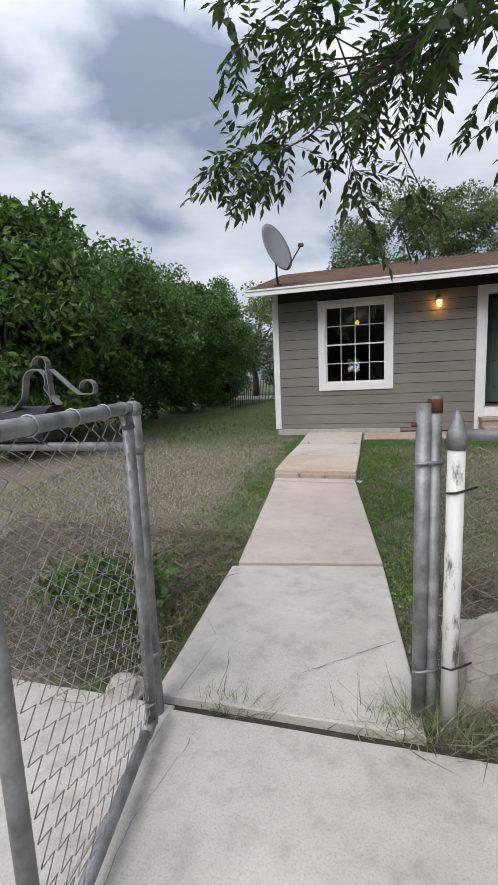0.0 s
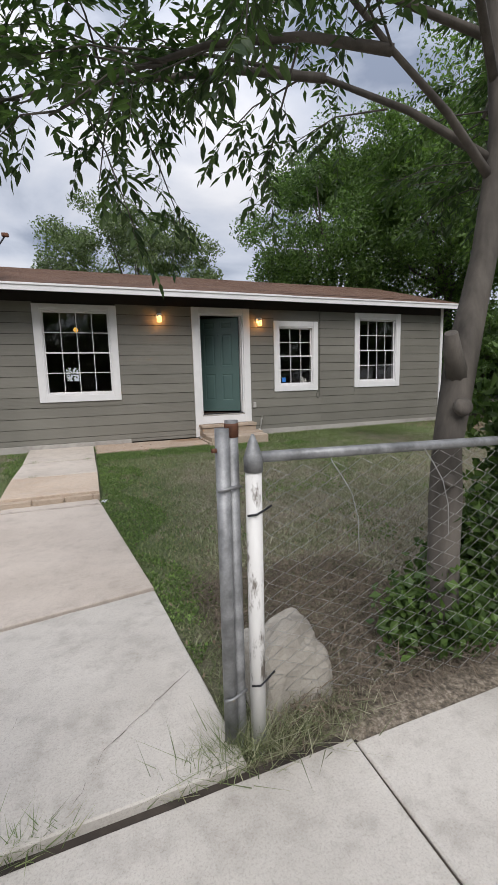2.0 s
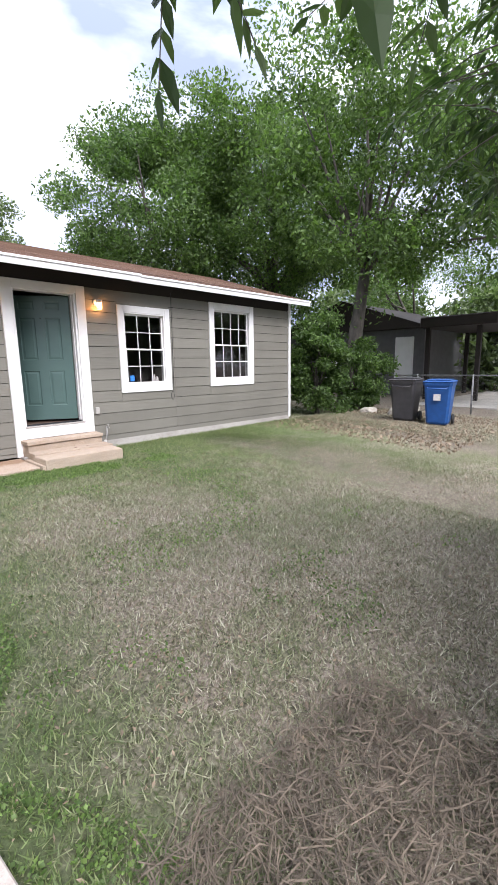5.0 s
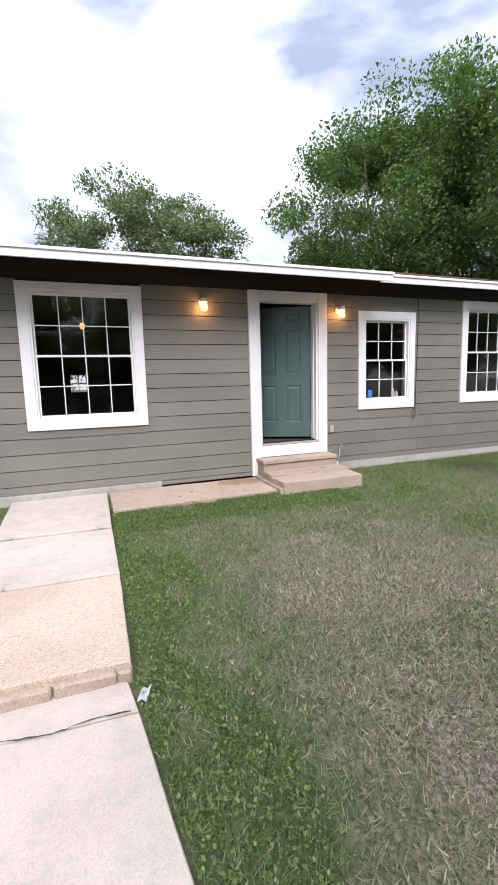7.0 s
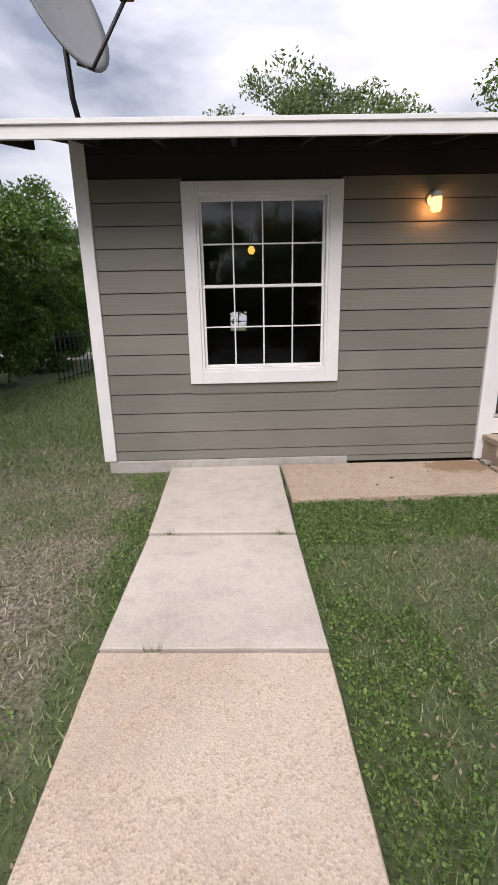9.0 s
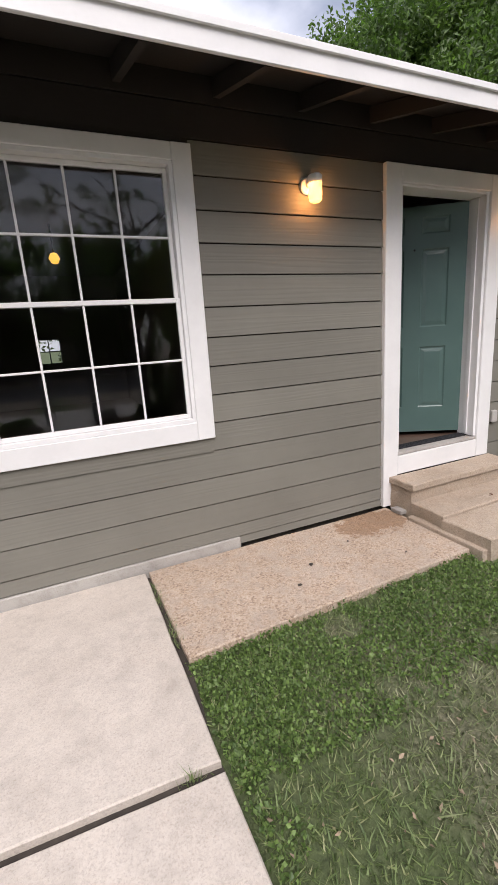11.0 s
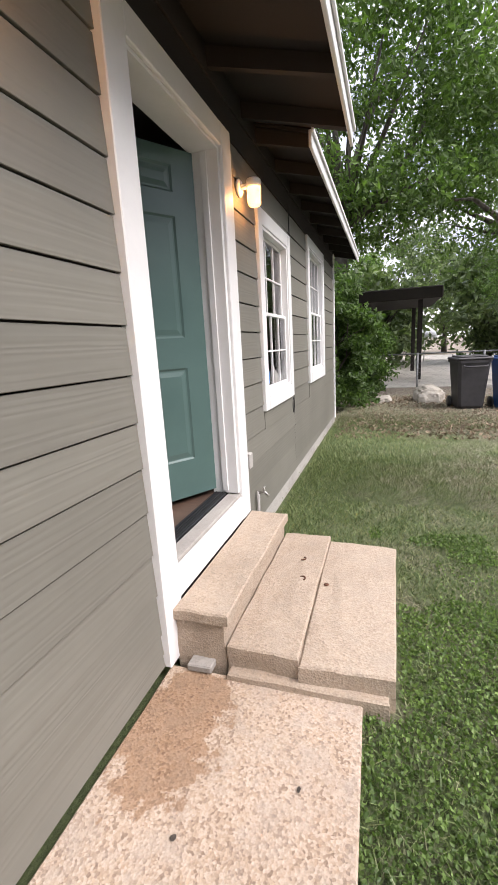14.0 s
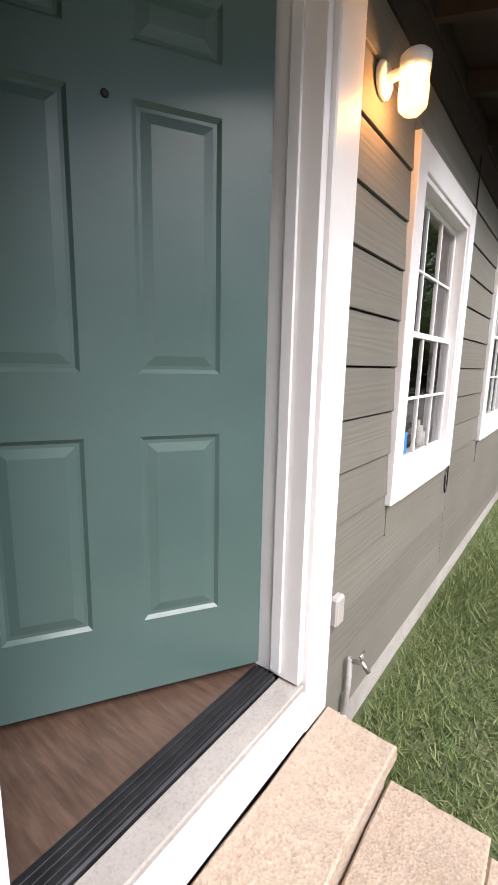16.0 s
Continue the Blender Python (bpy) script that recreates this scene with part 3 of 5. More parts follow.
wall_front = wall_with_openings("wall_front", "front wall clad in grey-green lap siding")
thing("wall_west", box((X0, WALL_Y + 0.14, 0.1), (X0 + 0.14, BACK - 0.14, 3.3)), M_SIDING, "side wall of the house", "wall", kind="structure")
thing("wall_east", box((X1 - 0.14, WALL_Y + 0.14, 0.1), (X1, BACK - 0.14, 3.3)), M_SIDING, "side wall of the house", "wall", kind="structure")
bm = bmesh.new()
for s in ((X0, BACK - 0.14, 0.1, -0.05, 3.3), (0.35, BACK - 0.14, 0.1, X1, 3.3)):
    bm_box(bm, (s[0], s[1], s[2]), (s[3], BACK, s[4]))
bm_box(bm, (-0.05, BACK - 0.14, 0.1), (0.35, BACK, 1.5))
bm_box(bm, (-0.05, BACK - 0.14, 1.95), (0.35, BACK, 3.3))
bm_box(bm, (0.14, BACK - 0.10, 1.5), (0.16, BACK - 0.07, 1.95))
bm_box(bm, (-0.05, BACK - 0.095, 1.715), (0.35, BACK - 0.075, 1.735))
thing("wall_back", bm, M_ROOM, "back wall of the room with a small window", "wall", kind="structure")
thing("wall_inner", box((4.35, WALL_Y + 0.145, FLOOR), (4.45, BACK - 0.145, 3.2)), M_ROOM, "inner partition wall", "wall", kind="structure")
thing("wall_hall", box((1.55, 10.9, FLOOR), (1.65, BACK - 0.145, 3.2)), M_ROOM, "inner partition wall", "wall", kind="structure")
thing("floor", box((X0 + 0.145, WALL_Y + 0.145, 0.5), (X1 - 0.145, BACK - 0.145, FLOOR)), M_WOODF, "dark wood laminate floor", "floor", kind="structure")
thing("ceiling", box((X0 + 0.145, WALL_Y + 0.145, 3.12), (X1 - 0.145, BACK - 0.145, 3.2)), M_ROOM, "plain ceiling", "ceiling", kind="structure")
bm = box((X0 + 0.01, WALL_Y - 0.015, -0.05), (1.31, WALL_Y + 0.13, 0.235), 0.01)
bmesh.ops.subdivide_edges(bm, edges=bm.edges[:], cuts=6, use_grid_fill=True)
roughen(bm, 0.006, 5)
thing("foundation_west", bm, M_FOUND, "rough grey concrete foundation strip", "foundation", kind="structure")
thing("foundation_mid", box((1.311, WALL_Y + 0.06, -0.05), (4.0, WALL_Y + 0.13, 0.30)), M_EARTH, "dark gap under the siding", "foundation", kind="structure")
thing("foundation_east", box((4.0, WALL_Y - 0.012, -0.05), (X1 - 0.01, WALL_Y + 0.13, 0.26), 0.008), M_FOUND, "grey concrete foundation strip", "foundation", kind="structure")


def roof():
    """Low gable roof, with fascia boards, rafter tails and a deck; the eave steps back past the door."""
    ob = empty("roof", (4, 12.6, 3.3), "low-pitched brown shingle roof with white fascia", "roof", kind="structure")
    ridge_y, ridge_z, rise = 12.65, 4.32, 0.29
    for xa, xb, ye in ((-1.72, 4.72, 8.62), (4.72, 9.92, 8.92)):
        za = 3.145 if ye < 8.8 else 3.20
        sl = (ridge_z - za) / (ridge_y - ye)
        bm = bmesh.new()
        t = 0.02
        pts = [(ye, za - 0.01 - t), (ridge_y, ridge_z - 0.01 - t), (ridge_y, ridge_z - 0.01), (ye, za - 0.01)]
        for x in (xa, xb):
            [bm.verts.new((x, y, z)) for y, z in pts]
        bm.verts.ensure_lookup_table()
        v = bm.verts
        for q in ((0, 1, 2, 3), (7, 6, 5, 4), (0, 4, 5, 1), (1, 5, 6, 2), (2, 6, 7, 3), (3, 7, 4, 0)):
            bm.faces.new([v[i] for i in q])
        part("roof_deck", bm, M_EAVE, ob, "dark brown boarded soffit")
        part("fascia", box((xa, ye - 0.022, za - 0.125), (xb, ye, za - 0.012), 0.004), M_WHITE, ob, "white painted fascia board")
        part("drip_edge", box((xa - 0.01, ye - 0.040, za - 0.032), (xb + 0.01, ye - 0.024, za + 0.004), 0.003), M_WHITE, ob, "white metal drip edge")
        x = xa + 0.02
        while x < xb:
            bm = bmesh.new()
            for xx in (x, x + 0.045):
                for y, z in ((ye + 0.003, za - 0.125), (WALL_Y + 0.02, za - 0.14 + sl * (WALL_Y - ye)), (WALL_Y + 0.02, za - 0.034 + sl * (WALL_Y - ye)), (ye + 0.003, za - 0.034)):
                    bm.verts.new((xx, y, z))
            bm.verts.ensure_lookup_table()
            v = bm.verts
            for q in ((0, 1, 2, 3), (7, 6, 5, 4), (0, 4, 5, 1), (1, 5, 6, 2), (2, 6, 7, 3), (3, 7, 4, 0)):
                bm.faces.new([v[i] for i in q])
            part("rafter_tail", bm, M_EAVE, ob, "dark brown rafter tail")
            x += 0.61
    bm = bmesh.new()
    a = [bm.verts.new(p) for p in ((-1.72, ridge_y, ridge_z - 0.03), (9.92, ridge_y, ridge_z - 0.03), (9.92, 16.6, 3.15), (-1.72, 16.6, 3.15))]
    bm.faces.new(a)
    part("roof_back", bm, M_SHINGLE, ob, "brown shingles")
    for x, o in ((X0 + 0.02, 1), (X1 - 0.06, 1)):
        bm = bmesh.new()
        for xx in (x, x + 0.04):
            [bm.verts.new((xx, y, z)) for y, z in ((WALL_Y + 0.05, 3.28), (BACK, 3.28), (ridge_y, ridge_z - 0.06))]
        bm.verts.ensure_lookup_table()
        v = bm.verts
        for q in ((0, 1, 2), (5, 4, 3), (0, 3, 4, 1), (1, 4, 5, 2), (2, 5, 3, 0)):
            bm.faces.new([v[i] for i in q])
        part("gable", bm, M_SIDING, ob, "grey gable end")
    return ob, ridge_y, ridge_z


ROOF, RIDGE_Y, RIDGE_Z = roof()

# corner boards
thing("trim_west", box((X0 - 0.035, WALL_Y - 0.03, 0.24), (X0 + 0.095, WALL_Y + 0.017, 3.30), 0.004), M_WHITE, "white corner board", "trim", kind="structure")
thing("trim_east", box((X1 - 0.06, WALL_Y - 0.03, 0.2), (X1 + 0.02, WALL_Y + 0.02, 3.2), 0.004), M_WHITE, "white corner board", "trim", kind="structure")


def window(name, o, casing, cols, label):
    """A double-hung window with casing boards, two sashes with muntins and single panes."""
    a, b, c, d = o
    L, R, B, T = casing
    ob = empty(name, ((a + b) / 2, WALL_Y, c), label, "window", kind="structure")
    y0, y1 = WALL_Y - 0.035, WALL_Y + 0.016
    part("casing", box((a - L, y0, c - B), (a, y1, d + T), 0.004), M_WHITE, ob)
    part("casing", box((b, y0, c - B), (b + R, y1, d + T), 0.004), M_WHITE, ob)
    part("casing", box((a, y0 + 0.002, d), (b, y1, d + T), 0.004), M_WHITE, ob)
    part("casing", box((a, y0 - 0.004, c - B), (b, y1, c), 0.004), M_WHITE, ob, "white apron board")
    part("window_frame", box((a, y0 + 0.012, c), (a + 0.025, WALL_Y + 0.13, d), 0.002), M_WHITE, ob)
    part("window_frame", box((b - 0.025, y0 + 0.012, c), (b, WALL_Y + 0.13, d), 0.002), M_WHITE, ob)
    part("window_frame", box((a + 0.025, y0 + 0.012, d - 0.025), (b - 0.025, WALL_Y + 0.13, d), 0.002), M_WHITE, ob)
    part("window_sill", box((a + 0.025, y0 + 0.008, c), (b - 0.025, WALL_Y + 0.13, c + 0.03), 0.003), M_WHITE, ob)
    ia, ib, ic, id_ = a + 0.026, b - 0.026, c + 0.031, d - 0.026
    mid = (ic + id_) / 2
    for (z0, z1, yy) in ((mid - 0.015, id_, WALL_Y + 0.035), (ic, mid + 0.015, WALL_Y + 0.005)):
        s = 0.026
        bm = bmesh.new()
        for q in (((ia, yy, z0), (ia + s, yy + 0.028, z1)), ((ib - s, yy, z0), (ib, yy + 0.028, z1)), ((ia + s, yy, z0), (ib - s, yy + 0.028, z0 + 0.03)), ((ia + s, yy, z1 - 0.03), (ib - s, yy + 0.028, z1))):
            bm_box(bm, q[0], q[1], 0.003)
        sash = part("sash", bm, M_WHITE, ob, "white window sash")
        w = (ib - ia - 2 * s) / cols
        for k in range(1, cols):
            x = ia + s + k * w
            part("muntin", box((x - 0.007, yy + 0.003, z0 + 0.03), (x + 0.007, yy + 0.024, z1 - 0.03), 0.002), M_WHITE, sash)
        zm = (z0 + z1) / 2
        part("muntin", box((ia + s, yy + 0.0025, zm - 0.007), (ib - s, yy + 0.0245, zm + 0.007), 0.002), M_WHITE, sash)
        for k in range(cols):
            for za, zb in ((z0 + 0.03, zm), (zm, z1 - 0.03)):
                x = ia + s + k * w
                sheet = bmesh.new()
                sheet.faces.new([sheet.verts.new(q) for q in ((x + 0.002, yy + 0.013, za + 0.002), (x + w - 0.002, yy + 0.013, za + 0.002), (x + w - 0.002, yy + 0.013, zb - 0.002), (x + 0.002, yy + 0.013, zb - 0.002))])
                pane = part("pane", sheet, M_GLASS, sash)
                pane.visible_shadow = False
    return ob


window("window_1", OPEN[0], (0.13, 0.127, 0.13, 0.10), 4, "white double-hung window with sixteen panes")
window("window_2", OPEN[2], (0.12, 0.115, 0.13, 0.12), 3, "white double-hung window with twelve panes and a decal")
window("window_3", OPEN[3], (0.125, 0.123, 0.13, 0.13), 4, "white double-hung window with sixteen panes")
thing("window_decal", box((4.83, WALL_Y + 0.008, 1.32), (4.92, WALL_Y + 0.0155, 1.43), 0.001), M_DECAL, "small blue square decal on the window pane", "decal")
for x, h in ((5.42, 0.17), (5.49, 0.13)):
    thing("bottle", lathe([(0.026, 0), (0.028, 0.01), (0.028, h * 0.65), (0.012, h * 0.8), (0.011, h)], pose(x, WALL_Y + 0.10, 1.271)), M_PALE, "pale plastic bottle on the window sill", "bottle", "bottles on the sill")


def front_door():
    ob = empty("door_1", (3.84, 9.45, FLOOR), "teal six-panel front door standing ajar, in white trim", "door", kind="structure")
    y0, y1 = WALL_Y - 0.045, WALL_Y + 0.018
    part("casing", box((2.70, y0, 0.17), (2.86, y1, 2.96), 0.005), M_WHITE, ob, "white casing board reaching the slab")
    part("casing", box((3.86, y0, 0.452), (4.02, y1, 2.96), 0.005), M_WHITE, ob, "white casing board")
    part("casing", box((2.86, y0 + 0.002, 2.83), (3.86, y1, 2.96), 0.005), M_WHITE, ob, "white head casing")
    part("apron", box((2.86, y0 + 0.004, 0.452), (3.86, y1, 0.622), 0.005), M_WHITE, ob, "white board under the threshold")
    part("jamb", box((2.862, y0 + 0.02, 0.66), (2.885, 9.50, 2.808), 0.002), M_WHITE, ob)
    part("jamb", box((3.825, y0 + 0.02, 0.66), (3.858, 9.50, 2.808), 0.002), M_WHITE, ob)
    part("door_stop", box((3.812, 9.385, 0.68), (3.8245, 9.425, 2.805), 0.002), M_WHITE, ob)
    part("jamb", box((2.862, y0 + 0.02, 2.809), (3.858, 9.50, 2.828), 0.002), M_WHITE, ob)
    part("sill", box((2.862, y0 + 0.012, 0.624), (3.858, 9.40, 0.65), 0.005), M_FOUND, ob, "scuffed grey wooden sill")
    bm = bmesh.new()
    bm_box(bm, (2.896, 9.402, 0.626), (3.822, 9.50, 0.662), 0.006)
    for k in range(4):
        bm_box(bm, (2.896, 9.412 + k * 0.02, 0.662), (3.822, 9.42 + k * 0.02, 0.668), 0.001)
    part("threshold", bm, M_DARK, ob, "dark ribbed metal threshold")
    # the leaf, built in its own axes: x from the hinge to the free edge
    W, H, T = 0.915, 2.095, 0.044
    bm = bmesh.new()
    cols = [(0.155, 0.40), (0.555, 0.80)]
    rows = [(0.25, 0.845), (1.03, 1.73), (1.86, 2.005)]
    bm_box(bm, (0, 0.012, 0), (W, T - 0.012, H))
    xs, zs = [0, 0.155, 0.40, 0.555, 0.80, W], [0, 0.25, 0.845, 1.03, 1.73, 1.86, 2.005, H]
    for ya, yb in ((0, 0.0118), (T - 0.0118, T)):
        for i in range(5):
            for j in range(7):
                if i in (1, 3) and j in (1, 3, 5):
                    continue
                bm_box(bm, (xs[i], ya, zs[j]), (xs[i + 1], yb, zs[j + 1]))
    bmesh.ops.remove_doubles(bm, verts=bm.verts[:], dist=0.0001)
    leaf = new("leaf", mesh_of("leaf", bm, M_TEAL))
    leaf.parent = ob
    leaf.matrix_parent_inverse = Matrix.Translation((3.84, 9.45, FLOOR)).inverted()
    leaf.matrix_basis = Matrix.Translation((3.822, 9.505, 0.70)) @ Matrix.Rotation(radians(149), 4, "Z")
    tagged(leaf, "teal painted six-panel door leaf")
    for i, (xa, xb) in enumerate(cols):
        for za, zb in rows:
            for side in (0, 1):
                bm = bmesh.new()
                yo, yi = (T + 0.0, T - 0.0095) if side else (0.0, 0.0095)
                prof = [(0.0, yo - (0.001 if side else -0.001)), (0.012, yi), (0.022, yi), (0.05, yo - (0.003 if side else -0.003))]
                loops = []
                for ins, y in prof:
                    loops.append([bm.verts.new(p) for p in ((xa + ins, y, za + ins), (xb - ins, y, za + ins), (xb - ins, y, zb - ins), (xa + ins, y, zb - ins))])
                for l0, l1 in zip(loops, loops[1:]):
                    for k in range(4):
                        bm.faces.new((l0[k], l0[(k + 1) % 4], l1[(k + 1) % 4], l1[k]))
                bm.faces.new(loops[-1])
                p = new("panel", mesh_of("panel", bm, M_TEAL))
                p.parent = leaf
    bm = lathe([(0.010, 0), (0.010, 0.004), (0.006, 0.006)], pose(0.465, T, 1.725, -90, 0, 0), 12)
    p = new("peephole", mesh_of("peephole", bm, M_DARK))
    p.parent = leaf
    tagged(p, "small dark peephole")
    for zh in (0.2, 1.0, 1.83):
        part("hinge", tube([(3.828, 9.50, FLOOR + zh), (3.828, 9.50, FLOOR + zh + 0.09)], 0.007, 8), M_CHROME, ob, "metal hinge")
    return ob


front_door()


def wall_lamp(x, z):
    """A wall lamp: round back plate, short arm, cap and frosted shade with a lit bulb."""
    y = WALL_Y - 0.012
    ob = empty("wall_lamp", (x, y, z), "white wall lamp with a lit amber bulb in a frosted jar", "lamp", "lamps by the door")
    part("back_plate", lathe([(0.058, 0), (0.058, 0.012), (0.045, 0.022)], pose(x, y, z, 90, 0, 0)), M_WHITE, ob)
    part("arm", tube([(x, y - 0.02, z), (x, y - 0.10, z + 0.005)], 0.018, 10), M_WHITE, ob)
    part("cap", lathe([(0.030, -0.02), (0.049, -0.02), (0.050, 0.022), (0.040, 0.032)], pose(x, y - 0.11, z + 0.01)), M_WHITE, ob)
    bm = bmesh.new()
    bm_lathe(bm, [(0.046, -0.022), (0.048, -0.09), (0.045, -0.125), (0.03, -0.14)], pose(x, y - 0.11, z + 0.01))
    shade = part("shade", bm, M_SHADE, ob, "frosted glass jar glowing amber")
    shade.visible_shadow = False
    lamp = new("bulb_light", bpy.data.lights.new("bulb_light", "POINT"))
    lamp.data.energy, lamp.data.color, lamp.data.shadow_soft_size = 1.4, (1.0, 0.46, 0.15), 0.025
    lamp.matrix_world = Matrix.Translation((x, y - 0.11, z - 0.07))
    bulb = part("bulb", lathe([(0.010, -0.022), (0.022, -0.055), (0.026, -0.075), (0.016, -0.10)], pose(x, y - 0.11, z + 0.01)), M_BULB, ob, "lit bulb")
    bulb.visible_shadow = False
    return ob


wall_lamp(2.01, 2.75)
wall_lamp(4.235, 2.715)

# things on the wall right of the door
thing("outlet_cover", box((4.07, WALL_Y - 0.045, 0.76), (4.14, WALL_Y - 0.008, 0.88), 0.008), M_TAPE, "grey weatherproof outlet cover on the siding", "outlet")
tap = empty("garden_tap", (4.28, WALL_Y - 0.02, 0.2), "grey riser pipe with a small metal hose tap", "tap")
part("pipe", tube([(4.21, WALL_Y - 0.03, 0.2), (4.25, WALL_Y - 0.035, 0.38), (4.26, WALL_Y - 0.035, 0.52)], 0.013, 8), M_TAPE, tap, "grey plastic pipe")
part("collar", lathe([(0.025, 0), (0.025, 0.06), (0.018, 0.07)], pose(4.21, WALL_Y - 0.03, 0.2)), M_PALE, tap)
part("spout", tube([(4.26, WALL_Y - 0.035, 0.51), (4.26, WALL_Y - 0.09, 0.52), (4.26, WALL_Y - 0.12, 0.49)], 0.011, 8), M_CHROME, tap)
part("handle", tube([(4.235, WALL_Y - 0.085, 0.56), (4.285, WALL_Y - 0.085, 0.56)], 0.007, 6), M_CHROME, tap)
part("valve_stem", tube([(4.26, WALL_Y - 0.085, 0.52), (4.26, WALL_Y - 0.085, 0.56)], 0.008, 6), M_CHROME, tap)
cable = bmesh.new()
pts = [(5.83, WALL_Y - 0.014, 3.05), (5.83, WALL_Y - 0.016, 2.4), (5.815, WALL_Y - 0.016, 1.6), (5.81, WALL_Y - 0.018, 1.12)]
pts += [(5.775 + 0.035 * math.cos(a), WALL_Y - 0.02, 1.0 + 0.085 * math.sin(a)) for a in np.linspace(0.6, -5.2, 16)]
bm_tube(cable, pts, 0.005, 6)
thing("cable", cable, M_CORD, "black coaxial cable looped below the window", "cable")


# satellite dish on the roof
def dish():
    ob = empty("satellite_dish", (-1.10, 8.95, 3.23), "grey satellite dish on a mast at the roof edge", "satellite dish")
    foot = Vector((-1.10, 8.95, 3.24))
    c = Vector((-1.06, 8.72, 3.95))
    part("foot", box((-1.18, 8.87, 3.215), (-1.02, 9.03, 3.265), 0.006), M_DARK, ob)
    part("mast", tube([foot, foot + Vector((-0.03, -0.02, 0.18)), c + Vector((-0.06, 0.12, -0.12))], 0.022, 10), M_DARK, ob, "dark steel mast")
    aim = look(c, c + Vector((0.82, -0.55, 0.42)))
    bm = bmesh.new()
    rings = []
    for s, off in ((0.0, 0.0), (1, 0.008)):
        for k in range(0, 7):
            r = k / 6
            rr = [bm.verts.new(aim @ Vector((0.355 * r * math.cos(a), 0.53 * r * math.sin(a), -(0.07 * r * r) + 0.07 + off))) for a in np.linspace(0, 2 * math.pi, 32, endpoint=False)] if k else [bm.verts.new(aim @ Vector((0, 0, 0.07 + off)))]
            rings.append(rr)
    for base in (0, 7):
        for k in range(1, 6):
            for i in range(32):
                bm.faces.new((rings[base + k][i], rings[base + k][(i + 1) % 32], rings[base + k + 1][(i + 1) % 32], rings[base + k + 1][i])).smooth = True
        for i in range(32):
            bm.faces.new((rings[base][0], rings[base + 1][i], rings[base + 1][(i + 1) % 32])).smooth = True
    for i in range(32):
        bm.faces.new((rings[6][i], rings[6][(i + 1) % 32], rings[13][(i + 1) % 32], rings[13][i]))
    part("reflector", bm, M_DISH, ob, "grey oval reflector")
    low = aim @ Vector((0, -0.48, 0.02))
    lnb = Vector((-0.57, 8.60, 3.89))
    part("arm", tube([low + Vector((-0.06, 0.03, 0.02)), low + Vector((0.06, -0.02, -0.04)), lnb], 0.014, 8), M_DARK, ob, "thin feed arm")
    head = part("receiver", box(lnb - Vector((0.06, 0.03, 0.03)), lnb + Vector((0.05, 0.03, 0.035)), 0.012), M_RUST, ob, "brown receiver head")
    part("bracket", tube([c + Vector((-0.06, 0.12, -0.12)), aim @ Vector((0, 0, 0.09))], 0.03, 8), M_DARK, ob)
    return ob


dish()

# room lamp behind the front window
glb = empty("ceiling_lamp", (0.38, 12.1, 3.12), "small yellow globe lamp hanging from the ceiling", "lamp")
part("rod", tube([(0.38, 12.1, 3.12), (0.38, 12.1, 2.815)], 0.008, 8), M_DARK, glb)
part("globe", lathe([(0.01, -0.06), (0.036, -0.05), (0.06, 0), (0.036, 0.05), (0.014, 0.06)], pose(0.38, 12.1, 2.76), 16), M_GLOBE, glb, "glowing globe")


# ---- fence and gate ----
def chain_link(bm, corner, u, length, z0, z1, pitch=0.062, r=0.0022, sag=None):
    """Woven zigzag wires between two heights, along u from a corner."""
    corner, u = Vector(corner), Vector(u).normalized()
    nrm = Vector((-u.y, u.x, 0))
    k, rows = int(length / pitch), int((z1 - z0) / (pitch / 2))
    for i in range(k + 1):
        pts = []
        for j in range(rows + 1):
            s = i * pitch + (pitch / 2 if (i + j) % 2 else -pitch / 2)
            s = min(max(s, 0), length)
            z = z0 + (z1 - z0) * j / rows
            p = corner + u * s + nrm * (0.004 if (i + j) % 2 else -0.004)
            p.z = z
            if sag:
                p += sag(s / length, (z - z0) / (z1 - z0))
            pts.append(p)
        bm_tube(bm, pts, r, 3, cap=False)


